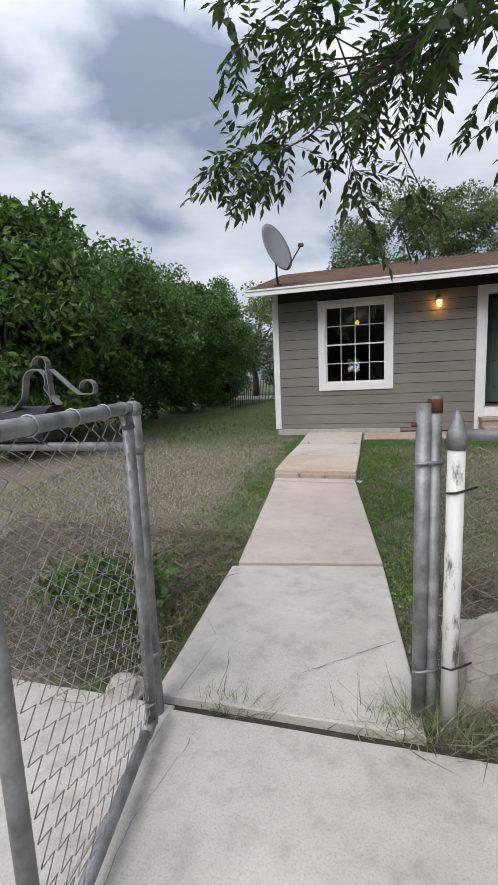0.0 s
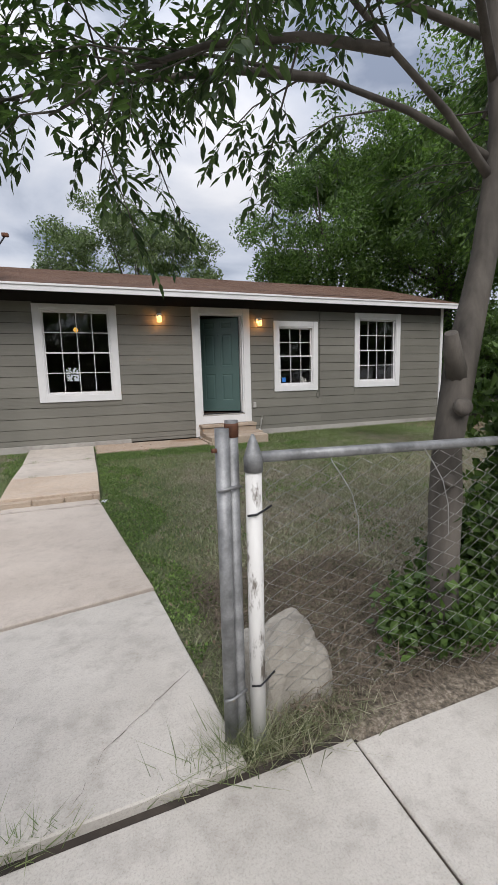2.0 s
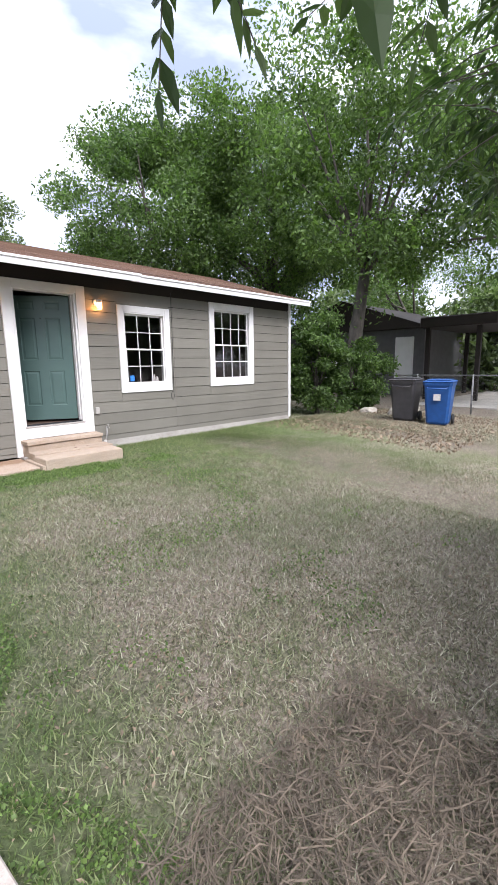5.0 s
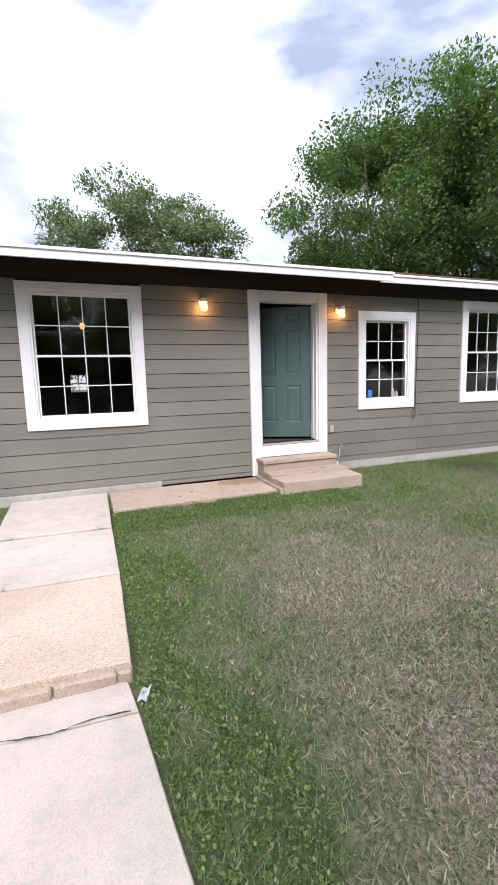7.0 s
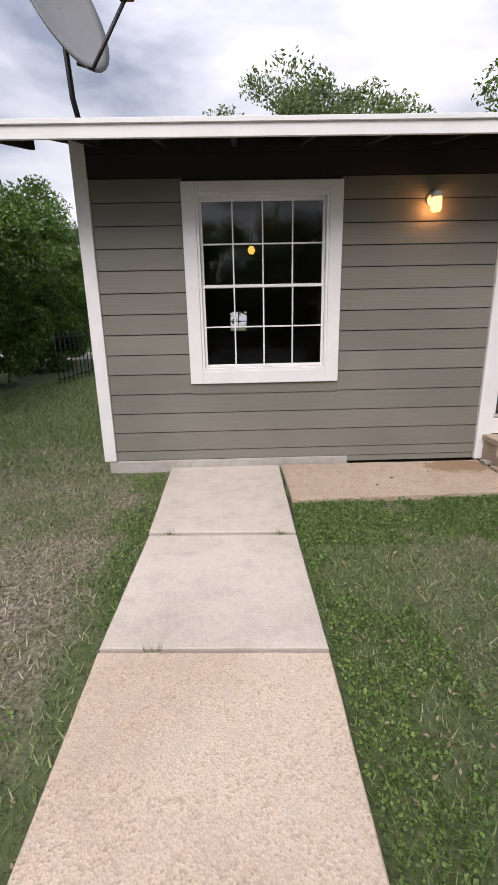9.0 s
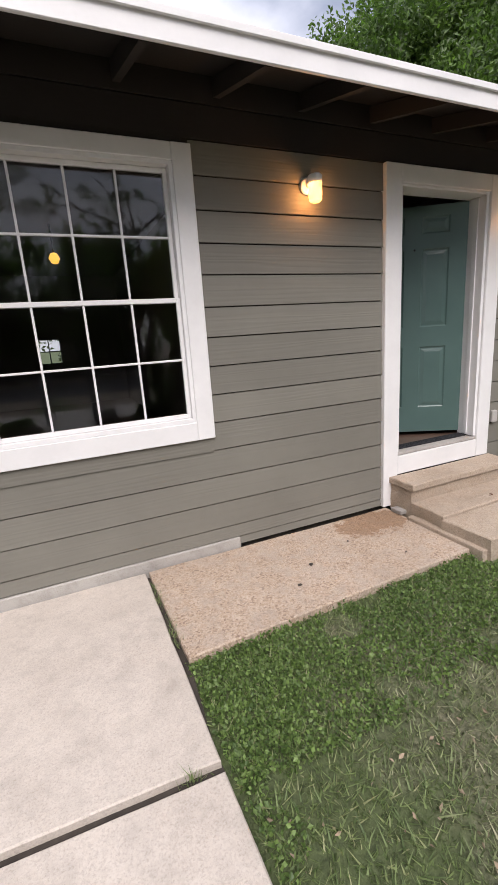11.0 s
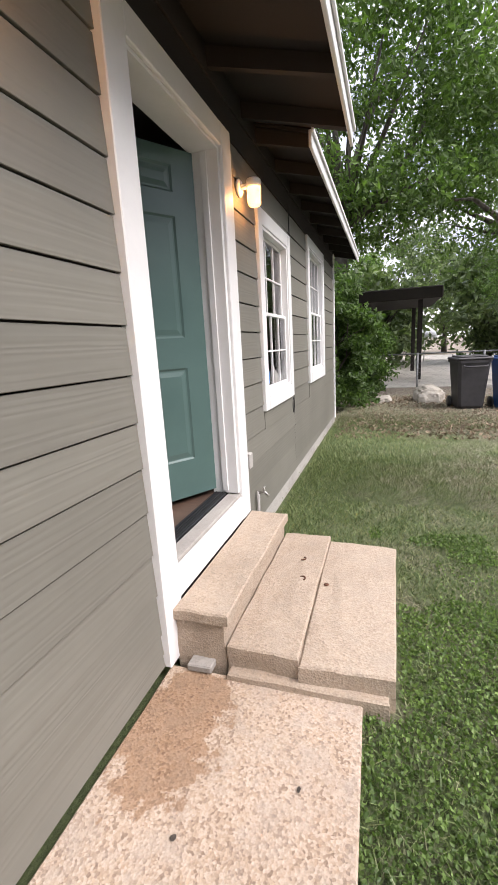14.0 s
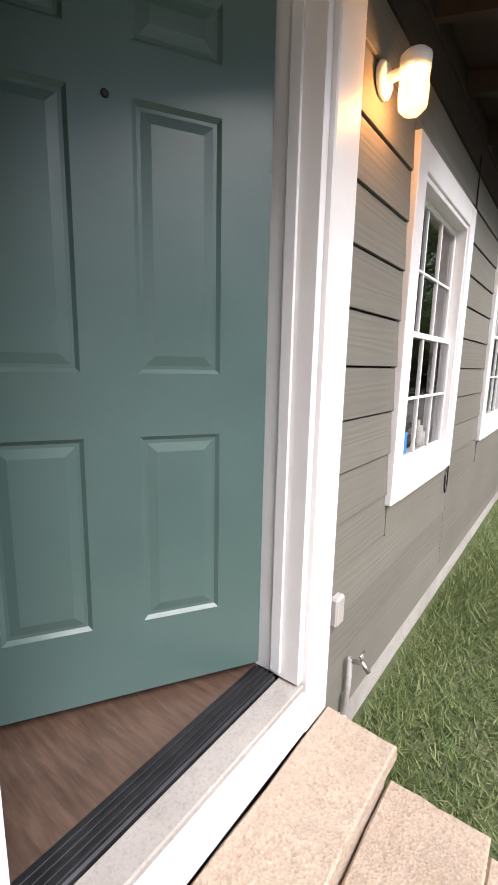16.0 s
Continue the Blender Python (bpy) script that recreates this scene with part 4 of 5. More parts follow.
def gate():
    ob = empty("gate", (-0.12, 1.22, 0.05), "open galvanised chain-link garden gate", "gate")
    H, E = Vector((-0.115, 1.22, 0)), Vector((0.02, 0.48, 0))
    u = (E - H).normalized()
    zb, zt = 0.07, 1.275
    up = lambda p, z: Vector((p.x, p.y, z))
    r = 0.021
    part("gate_frame", tube([up(H, zb - 0.02), up(H, zt)], r, 12), M_GALV, ob, "grey steel tube")
    part("gate_frame", tube([up(E, zb - 0.02), up(E, zt)], r, 12), M_GALV, ob, "grey steel tube")
    part("gate_frame", tube([up(H, zt), up(E, zt)], r, 12), M_GALV, ob, "grey steel tube")
    part("gate_frame", tube([up(H, zb), up(E, zb)], r, 12), M_GALV, ob, "grey steel tube")
    part("corner_elbow", tube([up(H, zt - 0.07), up(H, zt + 0.002), up(H, zt) + u * 0.06], 0.025, 12), M_GALV, ob)
    part("corner_elbow", tube([up(E, zt - 0.07), up(E, zt + 0.002), up(E, zt) - u * 0.06], 0.025, 12), M_GALV, ob)
    part("corner_elbow", tube([up(H, zb + 0.08), up(H, zb - 0.002), up(H, zb) + u * 0.08], 0.025, 12), M_GALV, ob)
    bm = bmesh.new()
    chain_link(bm, H, u, (E - H).length, zb + 0.01, zt - 0.01, 0.062, 0.0021)
    part("wire_mesh", bm, M_WIRE, ob, "woven wire mesh")
    for k in range(1, 4):
        p = up(H, zt) + u * (k * 0.19)
        bm = bmesh.new()
        bm_tube(bm, [p + Vector((0.024 * math.cos(a) * -u.y, 0.024 * math.cos(a) * u.x, 0.024 * math.sin(a))) for a in np.linspace(0, 2 * math.pi, 13)], 0.0025, 5)
        part("tie_wire", bm, M_WIRE, ob)
    return ob


gate()
post = empty("fence_post", (-0.16, 1.335, -0.05), "grey steel hinge post beside the open gate", "post", "fence posts")
part("pole", tube([(-0.16, 1.335, -0.06), (-0.16, 1.335, 1.25)], 0.030, 14), M_GALV, post)
part("post_cap", lathe([(0.033, 0), (0.033, 0.03), (0.015, 0.05)], pose(-0.16, 1.335, 1.245)), M_GALV, post)
for z in (0.25, 1.1):
    part("hinge_band", lathe([(0.036, 0), (0.036, 0.03)], pose(-0.16, 1.335, z), 14), M_GALV, post)

lf = empty("wire_fence", (-0.9, 1.34, 0), "rusty chain-link fence beside the gate", "fence")
part("top_rail", tube([(-0.19, 1.34, 1.12), (-4.0, 1.38, 1.12)], 0.018, 10), M_GALV, lf)
bm = bmesh.new()
chain_link(bm, (-0.2, 1.34, 0), (-1, 0.01, 0), 3.6, 0.03, 1.11, 0.064, 0.0018)
part("wire_mesh", bm, M_WIRE, lf)
for x in (-1.9, -3.9):
    part("post", tube([(x, 1.375, -0.06), (x, 1.375, 1.16)], 0.024, 10), M_GALV, lf)


# latch post of two tubes and the white post beside it
lp = empty("latch_post", (0.885, 1.53, -0.05), "weathered grey double steel gate post", "post", "fence posts")
part("pole", tube([(0.88, 1.525, -0.08), (0.885, 1.53, 1.245)], 0.026, 14), M_GALV, lp, "grey steel tube")
bm = bmesh.new()
bm_lathe(bm, [(0.021, 0.0), (0.024, 0.02), (0.024, 1.33), (0.019, 1.33), (0.019, 1.28)], pose(0.925, 1.545, -0.06), 14)
part("pole", bm, M_GALV, lp, "open rusty-topped tube")
part("rusty_collar", lathe([(0.0255, 0), (0.0262, 0.04), (0.0255, 0.05)], pose(0.925, 1.545, 1.21), 14), M_RUST, lp, "rusty tube end")
for z in (0.22, 1.03):
    part("strap", tube([(0.853, 1.50, z), (0.88, 1.494, z + 0.004), (0.915, 1.508, z + 0.006), (0.95, 1.53, z)], 0.006, 6), M_GALV, lp)
part("bolt", tube([(0.842, 1.52, 1.17), (0.86, 1.52, 1.17)], 0.008, 8), M_RUST, lp)


def white_post_material():
    m, n, l, b = material("peeling white paint on steel", 0.6)
    f = noise_node(n, l, 9, 6, 0.65, stretch=(1, 1, 0.35), world_space=True)
    l.new(ramp(n, l, f, (0.36, (0.16, 0.14, 0.12)), (0.42, (0.66, 0.65, 0.63)), (0.75, (0.78, 0.77, 0.75))), b.inputs["Base Color"])
    bump(n, l, b, f, 0.3, 0.003)
    return m


M_PEEL = white_post_material()
wp = empty("white_post", (0.995, 1.51, -0.05), "white painted steel fence post with a pointed cap", "post", "fence posts")
part("pole", tube([(0.985, 1.505, -0.08), (0.992, 1.51, 1.085)], 0.030, 16), M_PEEL, wp, "peeling white paint")
part("post_cap", lathe([(0.034, 0), (0.035, 0.05), (0.030, 0.065), (0.018, 0.105), (0.005, 0.135)], pose(0.992, 1.51, 1.085), 16), M_GALV, wp, "pointed grey metal cap")
for z in (0.26, 0.93):
    part("tie_wire", tube([(0.958 + 0.0, 1.49, z), (0.985, 1.472, z + 0.006), (1.022, 1.49, z + 0.012), (1.06, 1.51, z + 0.02)], 0.004, 6), M_DARK, wp)

rf = empty("wire_fence", (1.6, 1.51, 0), "sagging chain-link fence with a steel top rail", "fence")
part("top_rail", tube([(1.01, 1.512, 1.135), (1.6, 1.515, 1.12), (2.4, 1.52, 1.10), (5.5, 1.54, 1.08)], 0.021, 12), M_GALV, rf, "grey steel top rail")
bm = bmesh.new()
chain_link(bm, (1.03, 1.512, 0), (1, 0.005, 0), 4.4, 0.06, 1.09, 0.066, 0.0014, lambda s, h: Vector((0.05 * math.sin(9 * s) * (1 - h), 0.07 * math.sin(14 * s + 1) * (1 - h * h), -0.05 * h * (1 - h) * math.sin(20 * s))))
part("wire_mesh", bm, M_WIRE, rf, "thin sagging wire mesh")
part("post", tube([(3.6, 1.53, -0.06), (3.6, 1.53, 1.1)], 0.025, 10), M_GALV, rf)
part("post", tube([(5.45, 1.54, -0.06), (5.45, 1.54, 1.1)], 0.025, 10), M_GALV, rf)
for x in (1.3, 1.75):
    bm = bmesh.new()
    pts = [(x + 0.02 * k + 0.02 * math.sin(5 * k), 1.49 - 0.01 * k, 1.11 - 0.015 * k * k) for k in range(6)]
    bm_tube(bm, pts, 0.002, 4)
    part("loose_wire", bm, M_WIRE, rf)


# mailbox with curled strap brackets on the fence
mb = empty("mailbox", (-0.72, 1.40, 1.14), "dark metal mailbox with curled strap-iron brackets on the fence rail", "mailbox")
bm = bmesh.new()
ring0, ring1 = [], []
for k in range(15):
    a = math.pi * k / 14
    ring0.append(bm.verts.new((-1.02, 1.40 + 0.085 * math.cos(a), 1.20 + 0.085 * math.sin(a))))
    ring1.append(bm.verts.new((-0.56, 1.40 + 0.085 * math.cos(a), 1.20 + 0.085 * math.sin(a))))
for r in (ring0, ring1):
    x = r[0].co.x
    r.append(bm.verts.new((x, 1.315, 1.145)))
    r.append(bm.verts.new((x, 1.485, 1.145)))
for k in range(17):
    bm.faces.new((ring0[k], ring0[(k + 1) % 17], ring1[(k + 1) % 17], ring1[k]))
bm.faces.new(ring0)
bm.faces.new(ring1[::-1])
part("body", bm, M_DARK, mb)


def strap(pts, width, name, parent, mat):
    bm = bmesh.new()
    prev = None
    for x, z in pts:
        q = [bm.verts.new((x, 1.36 - width / 2, z)), bm.verts.new((x, 1.36 + width / 2, z))]
        if prev:
            bm.faces.new((prev[0], prev[1], q[1], q[0]))
        prev = q
    me_ob = part(name, bm, mat, parent, "curled flat steel strap")
    md = me_ob.modifiers.new("thick", "SOLIDIFY")
    md.thickness = 0.004


curl = [(-0.60 + 0.055 * math.cos(a), 1.385 + 0.05 * math.sin(a)) for a in np.linspace(-0.6, math.pi, 12)]
strap([(-0.50, 1.29), (-0.535, 1.33)] + curl + [(-0.67, 1.32), (-0.72, 1.275), (-0.80, 1.26)], 0.035, "scroll", mb, M_GALV)
curl = [(-0.57 + 0.035 * math.cos(a), 1.45 + 0.035 * math.sin(a)) for a in np.linspace(-0.4, math.pi, 10)]
strap([(-0.53, 1.30), (-0.535, 1.40)] + curl, 0.03, "scroll", mb, M_GALV)
curl = [(-0.36 + 0.03 * math.cos(a), 1.35 + 0.03 * math.sin(a)) for a in np.linspace(math.pi, -0.8, 10)]
strap([(-0.52, 1.43), (-0.44, 1.36), (-0.40, 1.33)] + curl[::-1], 0.03, "scroll", mb, M_GALV)


def rock(at, size, name, label, seed, mat=M_ROCK):
    bm = bmesh.new()
    bmesh.ops.create_icosphere(bm, subdivisions=4, radius=1)
    for v in bm.verts:
        p = v.co.copy()
        d = 1 + 0.28 * noise.noise(p * 1.1 + Vector((seed, 0, 0))) + 0.10 * noise.noise(p * 3.1 + Vector((0, seed, 0))) + 0.035 * noise.noise(p * 9)
        q = [math.copysign(abs(c) ** 0.75, c) for c in p]
        v.co = Vector((at[0] + q[0] * size[0] * d, at[1] + q[1] * size[1] * d, at[2] + q[2] * size[2] * d))
    return thing(name, bm, mat, label, "rock")


rock((1.20, 1.72, 0.10), (0.19, 0.14, 0.25), "rock", "large pale limestone rock beside the post", 3)
rock((-0.36, 1.42, 0.01), (0.08, 0.06, 0.05), "rock", "small white stone at the sidewalk edge", 5, M_WALK)
rock((12.3, 8.45, 0.15), (0.28, 0.2, 0.14), "rock", "pale stone beside the bush", 6)
rock((12.4, 7.4, 0.2), (0.45, 0.35, 0.3), "rock", "grey boulder near the fence", 8)


# ---- bins ----
def bin_cart(at, turn, mat, label):
    ob = empty("wheelie_bin", at, label, "bin", "bins by the fence")
    m = Matrix.Translation(at) @ Matrix.Rotation(radians(turn), 4, "Z")

    def put(name, bm, mt, parent=ob, lab=""):
        bmesh.ops.scale(bm, vec=(1.06, 1.06, 1.12), verts=bm.verts[:])
        bmesh.ops.transform(bm, matrix=m, verts=bm.verts[:])
        return part(name, bm, mt, parent, lab)
    bm = bmesh.new()
    rings = []
    for z, w, d, o in ((0.03, 0.21, 0.22, 0), (0.08, 0.23, 0.25, 0), (0.55, 0.265, 0.30, 0), (0.86, 0.285, 0.335, 0), (0.861, 0.305, 0.355, 0), (0.91, 0.31, 0.36, 0)):
        pts = []
        for sx, sy in ((1, 1), (-1, 1), (-1, -1), (1, -1)):
            c = 0.05
            a = [(w, d - c), (w - c, d)] if sx * sy > 0 else [(w - c, d), (w, d - c)]
            pts += [bm.verts.new((sx * x, sy * y + o, z)) for x, y in a]
        rings.append(pts)
    for r0, r1 in zip(rings, rings[1:]):
        for k in range(8):
            bm.faces.new((r0[k], r0[(k + 1) % 8], r1[(k + 1) % 8], r1[k]))
    bm.faces.new(rings[0][::-1])
    bm.faces.new(rings[-1])
    put("body", bm, mat)
    bm = bmesh.new()
    bm_box(bm, (-0.315, -0.37, 0.912), (0.315, 0.375, 0.96), 0.02)
    bm_box(bm, (-0.25, -0.28, 0.958), (0.25, 0.30, 0.985), 0.012)
    put("lid", bm, mat)
    put("handle", tube([(-0.24, 0.40, 0.90), (0.24, 0.40, 0.90)], 0.016, 8), mat)
    put("handle_bar", tube([(-0.2, -0.385, 0.83), (-0.2, -0.41, 0.80), (0.2, -0.41, 0.80), (0.2, -0.385, 0.83)], 0.014, 8), mat)
    for s in (-1, 1):
        put("wheel", lathe([(0.02, -0.025), (0.11, -0.025), (0.115, 0), (0.11, 0.025), (0.02, 0.025)], pose(s * 0.27, 0.26, 0.115, 0, 90, 0), 18), M_CORD)
    put("label", box((-0.07, -0.362, 0.55), (0.07, -0.318, 0.68)), M_PALE) if mat is M_BLUE else None
    return ob


bin_cart((11.1, 6.75, yard_z(11, 6.7)), -82, M_BIN, "dark grey plastic wheelie bin standing by the fence")
bin_cart((11.15, 5.93, yard_z(11, 6)), -78, M_BLUE, "blue plastic recycling bin standing by the fence")


# ---- distance: neighbours, fences, road ----
def plain_house(at, size, roof_h, label, mat):
    x, y = at
    w, d, h = size
    ob = empty("house", (x, y, 0), label, "house")
    part("wall", box((x, y, -0.1), (x + w, y + d, h)), mat, ob)
    bm = bmesh.new()
    v = [bm.verts.new(p) for p in ((x - 0.4, y - 0.4, h), (x + w + 0.4, y - 0.4, h), (x + w + 0.4, y + d + 0.4, h), (x - 0.4, y + d + 0.4, h), (x - 0.4, y + d / 2, h + roof_h), (x + w + 0.4, y + d / 2, h + roof_h))]
    for q in ((0, 1, 5, 4), (2, 3, 4, 5), (3, 0, 4), (1, 2, 5), (3, 2, 1, 0)):
        bm.faces.new([v[i] for i in q])
    part("roof", bm, M_SHINGLE if mat is M_SIDING else M_EAVE, ob)
    return ob


nh = plain_house((19.5, 9.9), (9, 8, 3.1), 1.5, "grey neighbouring house behind the trees", M_NEIGH)
part("door", box((19.42, 10.35, 0.0), (19.49, 11.2, 2.75), 0.01), M_WHITE, nh, "white door")
part("window", box((19.40, 14.2, 0.9), (19.49, 15.2, 2.0), 0.01), M_WHITE, nh)
across = plain_house((-6, -27), (12, 8, 2.9), 1.6, "house across the street", M_SIDING)
for x in (-4, 0.5, 3):
    part("window", box((x, -19.03, 1.0), (x + 1.2, -18.97, 2.2), 0.01), M_WHITE, across)

cp = empty("carport", (19, 7, 0), "weathered open carport on dark posts", "carport")
part("roof", box((17.8, 6.6, 2.95), (23, 9.4, 3.35), 0.04), M_EAVE, cp)
for x, y in ((18.2, 7.3), (22.7, 7.3), (18.2, 9.2), (22.7, 9.2)):
    part("post", box((x - 0.08, y - 0.08, 0.0), (x + 0.08, y + 0.08, 2.95), 0.01), M_EAVE, cp)
thing("driveway", box((15.5, -6, -0.04), (40, 8.6, 0.145)), M_WALK, "pale concrete driveway of the neighbour", "driveway", kind="structure")
bm = bmesh.new()
for r0, z0 in ((0, 0),):
    bm_lathe(bm, [(2.2, 0.0), (2.1, 0.35), (1.6, 0.75), (0.9, 1.0), (0.1, 1.12)], pose(33, 7.5, 1.6), 20)
thing("canopy_tent", bm, M_TENT, "white canopy standing far off in a yard", "tent")
for x, y in ((31.4, 6.2), (34.4, 6.2), (31.4, 8.8), (34.4, 8.8)):
    thing("tent_leg", tube([(x, y, 0.1), (x, y, 1.75)], 0.03, 6), M_WHITE, "thin white tent leg", "tent leg", "tent legs")
bf = empty("wire_fence", (13.6, 6, 0.1), "low chain-link boundary fence", "fence")
for k in range(8):
    part("post", tube([(13.7, -2 + k * 1.6, 0.0), (13.7, -2 + k * 1.6, 1.25)], 0.025, 8), M_GALV, bf)
part("top_rail", tube([(13.7, -2, 1.22), (13.7, 9.2, 1.22)], 0.018, 8), M_GALV, bf)
bm = bmesh.new()
chain_link(bm, (13.7, -2, 0), (0, 1, 0), 11.2, 0.12, 1.2, 0.12, 0.002)
part("wire_mesh", bm, M_WIRE, bf)
thing("side_road", box((-15, 27, -0.04), (-4.5, 33, 0.135)), M_WALK, "pale concrete drive beyond the side yard", "driveway", kind="structure")
sf = empty("iron_fence", (-5, 20, 0.1), "dark upright-bar metal fence by the hedge", "fence")
for k in range(26):
    part("bar", tube([(-4.9, 17.0 + 0.35 * k, 0.05), (-4.9, 17.0 + 0.35 * k, 1.55)], 0.014, 5), M_DARK, sf)
for z in (0.25, 1.4):
    part("rail", tube([(-4.9, 17, z), (-4.9, 25.8, z)], 0.018, 6), M_DARK, sf)


# ---- plants ----
LEAF_TRI = np.array([[0, 1, 2], [0, 2, 3]])


def leaf_cloud(name, centres, sizes, mat, droop=0.2, slim=0.45, seed=0):
    """Many small folded leaves, one island each."""
    r = np.random.default_rng(seed)
    k = len(centres)
    d = r.normal(size=(k, 3))
    d[:, 2] -= droop
    d /= np.linalg.norm(d, axis=1)[:, None]
    s = np.cross(d, r.normal(size=(k, 3)))
    s /= np.linalg.norm(s, axis=1)[:, None] + 1e-9
    nrm = np.cross(d, s)
    L = sizes[:, None]
    a = centres - d * L * 0.5
    tip = centres + d * L * 0.5
    b = centres + s * L * slim * 0.5 + nrm * L * 0.10
    c = centres - s * L * slim * 0.5 + nrm * L * 0.10
    verts = np.stack([a, b, tip, c], 1).reshape(-1, 3)
    faces = (np.arange(k)[:, None, None] * 4 + LEAF_TRI[None]).reshape(-1, 3)
    return from_numpy(name, verts, faces, mat)


def tree(at, height, crown_c, crown_r, leaves, leaf_len, mat, label, seed, trunk_r=0.2, clusters=90, cl_r=0.9, lean=(0, 0), cat="tree", bare=0.0, name="tree"):
    """A tapered trunk, limbs to the crown's clumps, and a crown of clumped small leaves."""
    r = np.random.default_rng(seed)
    at = Vector(at)
    ob = empty(name, at, label, cat)
    cc, cr = np.array(crown_c), np.array(crown_r)
    dirs = r.normal(size=(clusters, 3))
    dirs /= np.linalg.norm(dirs, axis=1)[:, None]
    rad = r.uniform(0.35, 1.0, clusters) ** 0.6
    cen = cc + dirs * cr * rad[:, None] * r.uniform(0.85, 1.15, (clusters, 1))
    cen[:, 2] = np.maximum(cen[:, 2], at.z + bare)
    w = r.uniform(0.4, 1.0, clusters)
    pick = r.choice(clusters, leaves, p=w / w.sum())
    crad = r.uniform(0.55, 1.25, clusters) * cl_r
    pts = r.normal(size=(leaves, 3))
    pts /= np.linalg.norm(pts, axis=1)[:, None]
    pts *= (r.uniform(0, 1, leaves) ** 0.5)[:, None]
    pts[:, 2] *= 0.7
    pos = cen[pick] + pts * crad[pick][:, None]
    pos[:, 2] = np.maximum(pos[:, 2], at.z + 0.03)
    me = leaf_cloud("crown", pos, r.uniform(0.6, 1.3, leaves) * leaf_len, mat, 0.3, 0.5, seed + 1)
    crown = new("crown", me)
    crown.parent = ob
    crown.matrix_parent_inverse = Matrix.Translation(at).inverted()
    if trunk_r:
        fork = Vector((at.x + lean[0], at.y + lean[1], at.z + (crown_c[2] - at.z) * 0.62))
        part("trunk", tube([at - Vector((0, 0, 0.15)), at.lerp(fork, 0.25) + Vector((0.06, 0.03, 0)), at.lerp(fork, 0.6), fork], [trunk_r * 1.25, trunk_r, trunk_r * 0.85, trunk_r * 0.6], 10), M_BARK, ob)
        for i in r.choice(clusters, min(14, clusters), replace=False):
            end = Vector(cen[i])
            midp = fork.lerp(end, 0.5) + Vector(r.normal(size=3) * 0.25)
            part("limb", tube([fork - Vector((0, 0, 0.1)), midp, end], [trunk_r * 0.45, trunk_r * 0.22, 0.012], 6), M_BARK, ob)
    return ob


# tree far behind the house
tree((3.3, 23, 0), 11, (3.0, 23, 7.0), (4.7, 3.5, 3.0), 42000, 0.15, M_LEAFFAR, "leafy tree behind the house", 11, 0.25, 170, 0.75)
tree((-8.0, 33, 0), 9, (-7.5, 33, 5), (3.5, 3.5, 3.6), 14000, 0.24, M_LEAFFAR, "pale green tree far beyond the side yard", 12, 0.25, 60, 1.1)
# large trees behind and beside the house on the driveway side
BIG = (((12.2, 18.5, 0), (12.2, 18.5, 7.4), (4.3, 4, 4.6), 60000), ((16.0, 15.5, 0), (15.8, 15.5, 8.3), (5.2, 4.5, 5.2), 75000), ((13.2, 9.9, 0), (13.8, 9.6, 7.6), (3.8, 3.6, 4.2), 27000), ((17.0, 4.6, 0), (15.8, 4.2, 7.4), (4.2, 4.2, 4.4), 24000), ((24, 1.5, 0), (24, 1, 7), (5, 5, 5), 16000), ((30, 15, 0), (30, 14, 6), (6, 6, 5), 18000))
for i, (a, c, r, k) in enumerate(BIG):
    tree(a, 12, c, r, int(k * 1.25), 0.155, M_LEAF if i % 2 or i == 2 else M_LEAFDARK, "large dark green leafy tree beside the house", 30 + i, 0.26, 190, 1.05, lean=(0.5, -0.4) if i == 2 else (0, 0))
# street trees across the road, which the windows mirror
for i, x in enumerate((-13, -7.5, -2, 3.5, 9, 15, 21, 27, 33)):
    tree((x, -15.5 - (i % 2), 0), 10, (x, -15.5 - (i % 2), 5.0), (2.9, 2.4, 3.2), 9000, 0.30, M_LEAFDARK, "leafy street tree across the road", 130 + i, 0.22, 90, 1.1)
# bush at the corner of the house
tree((11.1, 9.5, 0.12), 3, (11.2, 9.5, 1.5), (0.95, 0.9, 1.5), 16000, 0.12, M_LEAFDARK, "dense dark green bush at the house corner", 44, 0.06, 60, 0.42, cat="bush", name="bush")
tree((12.6, 9.0, 0.12), 3, (12.8, 9.1, 1.3), (0.8, 0.8, 1.2), 8000, 0.12, M_LEAFDARK, "dark green bush near the fence", 45, 0.05, 40, 0.42, cat="bush", name="bush")
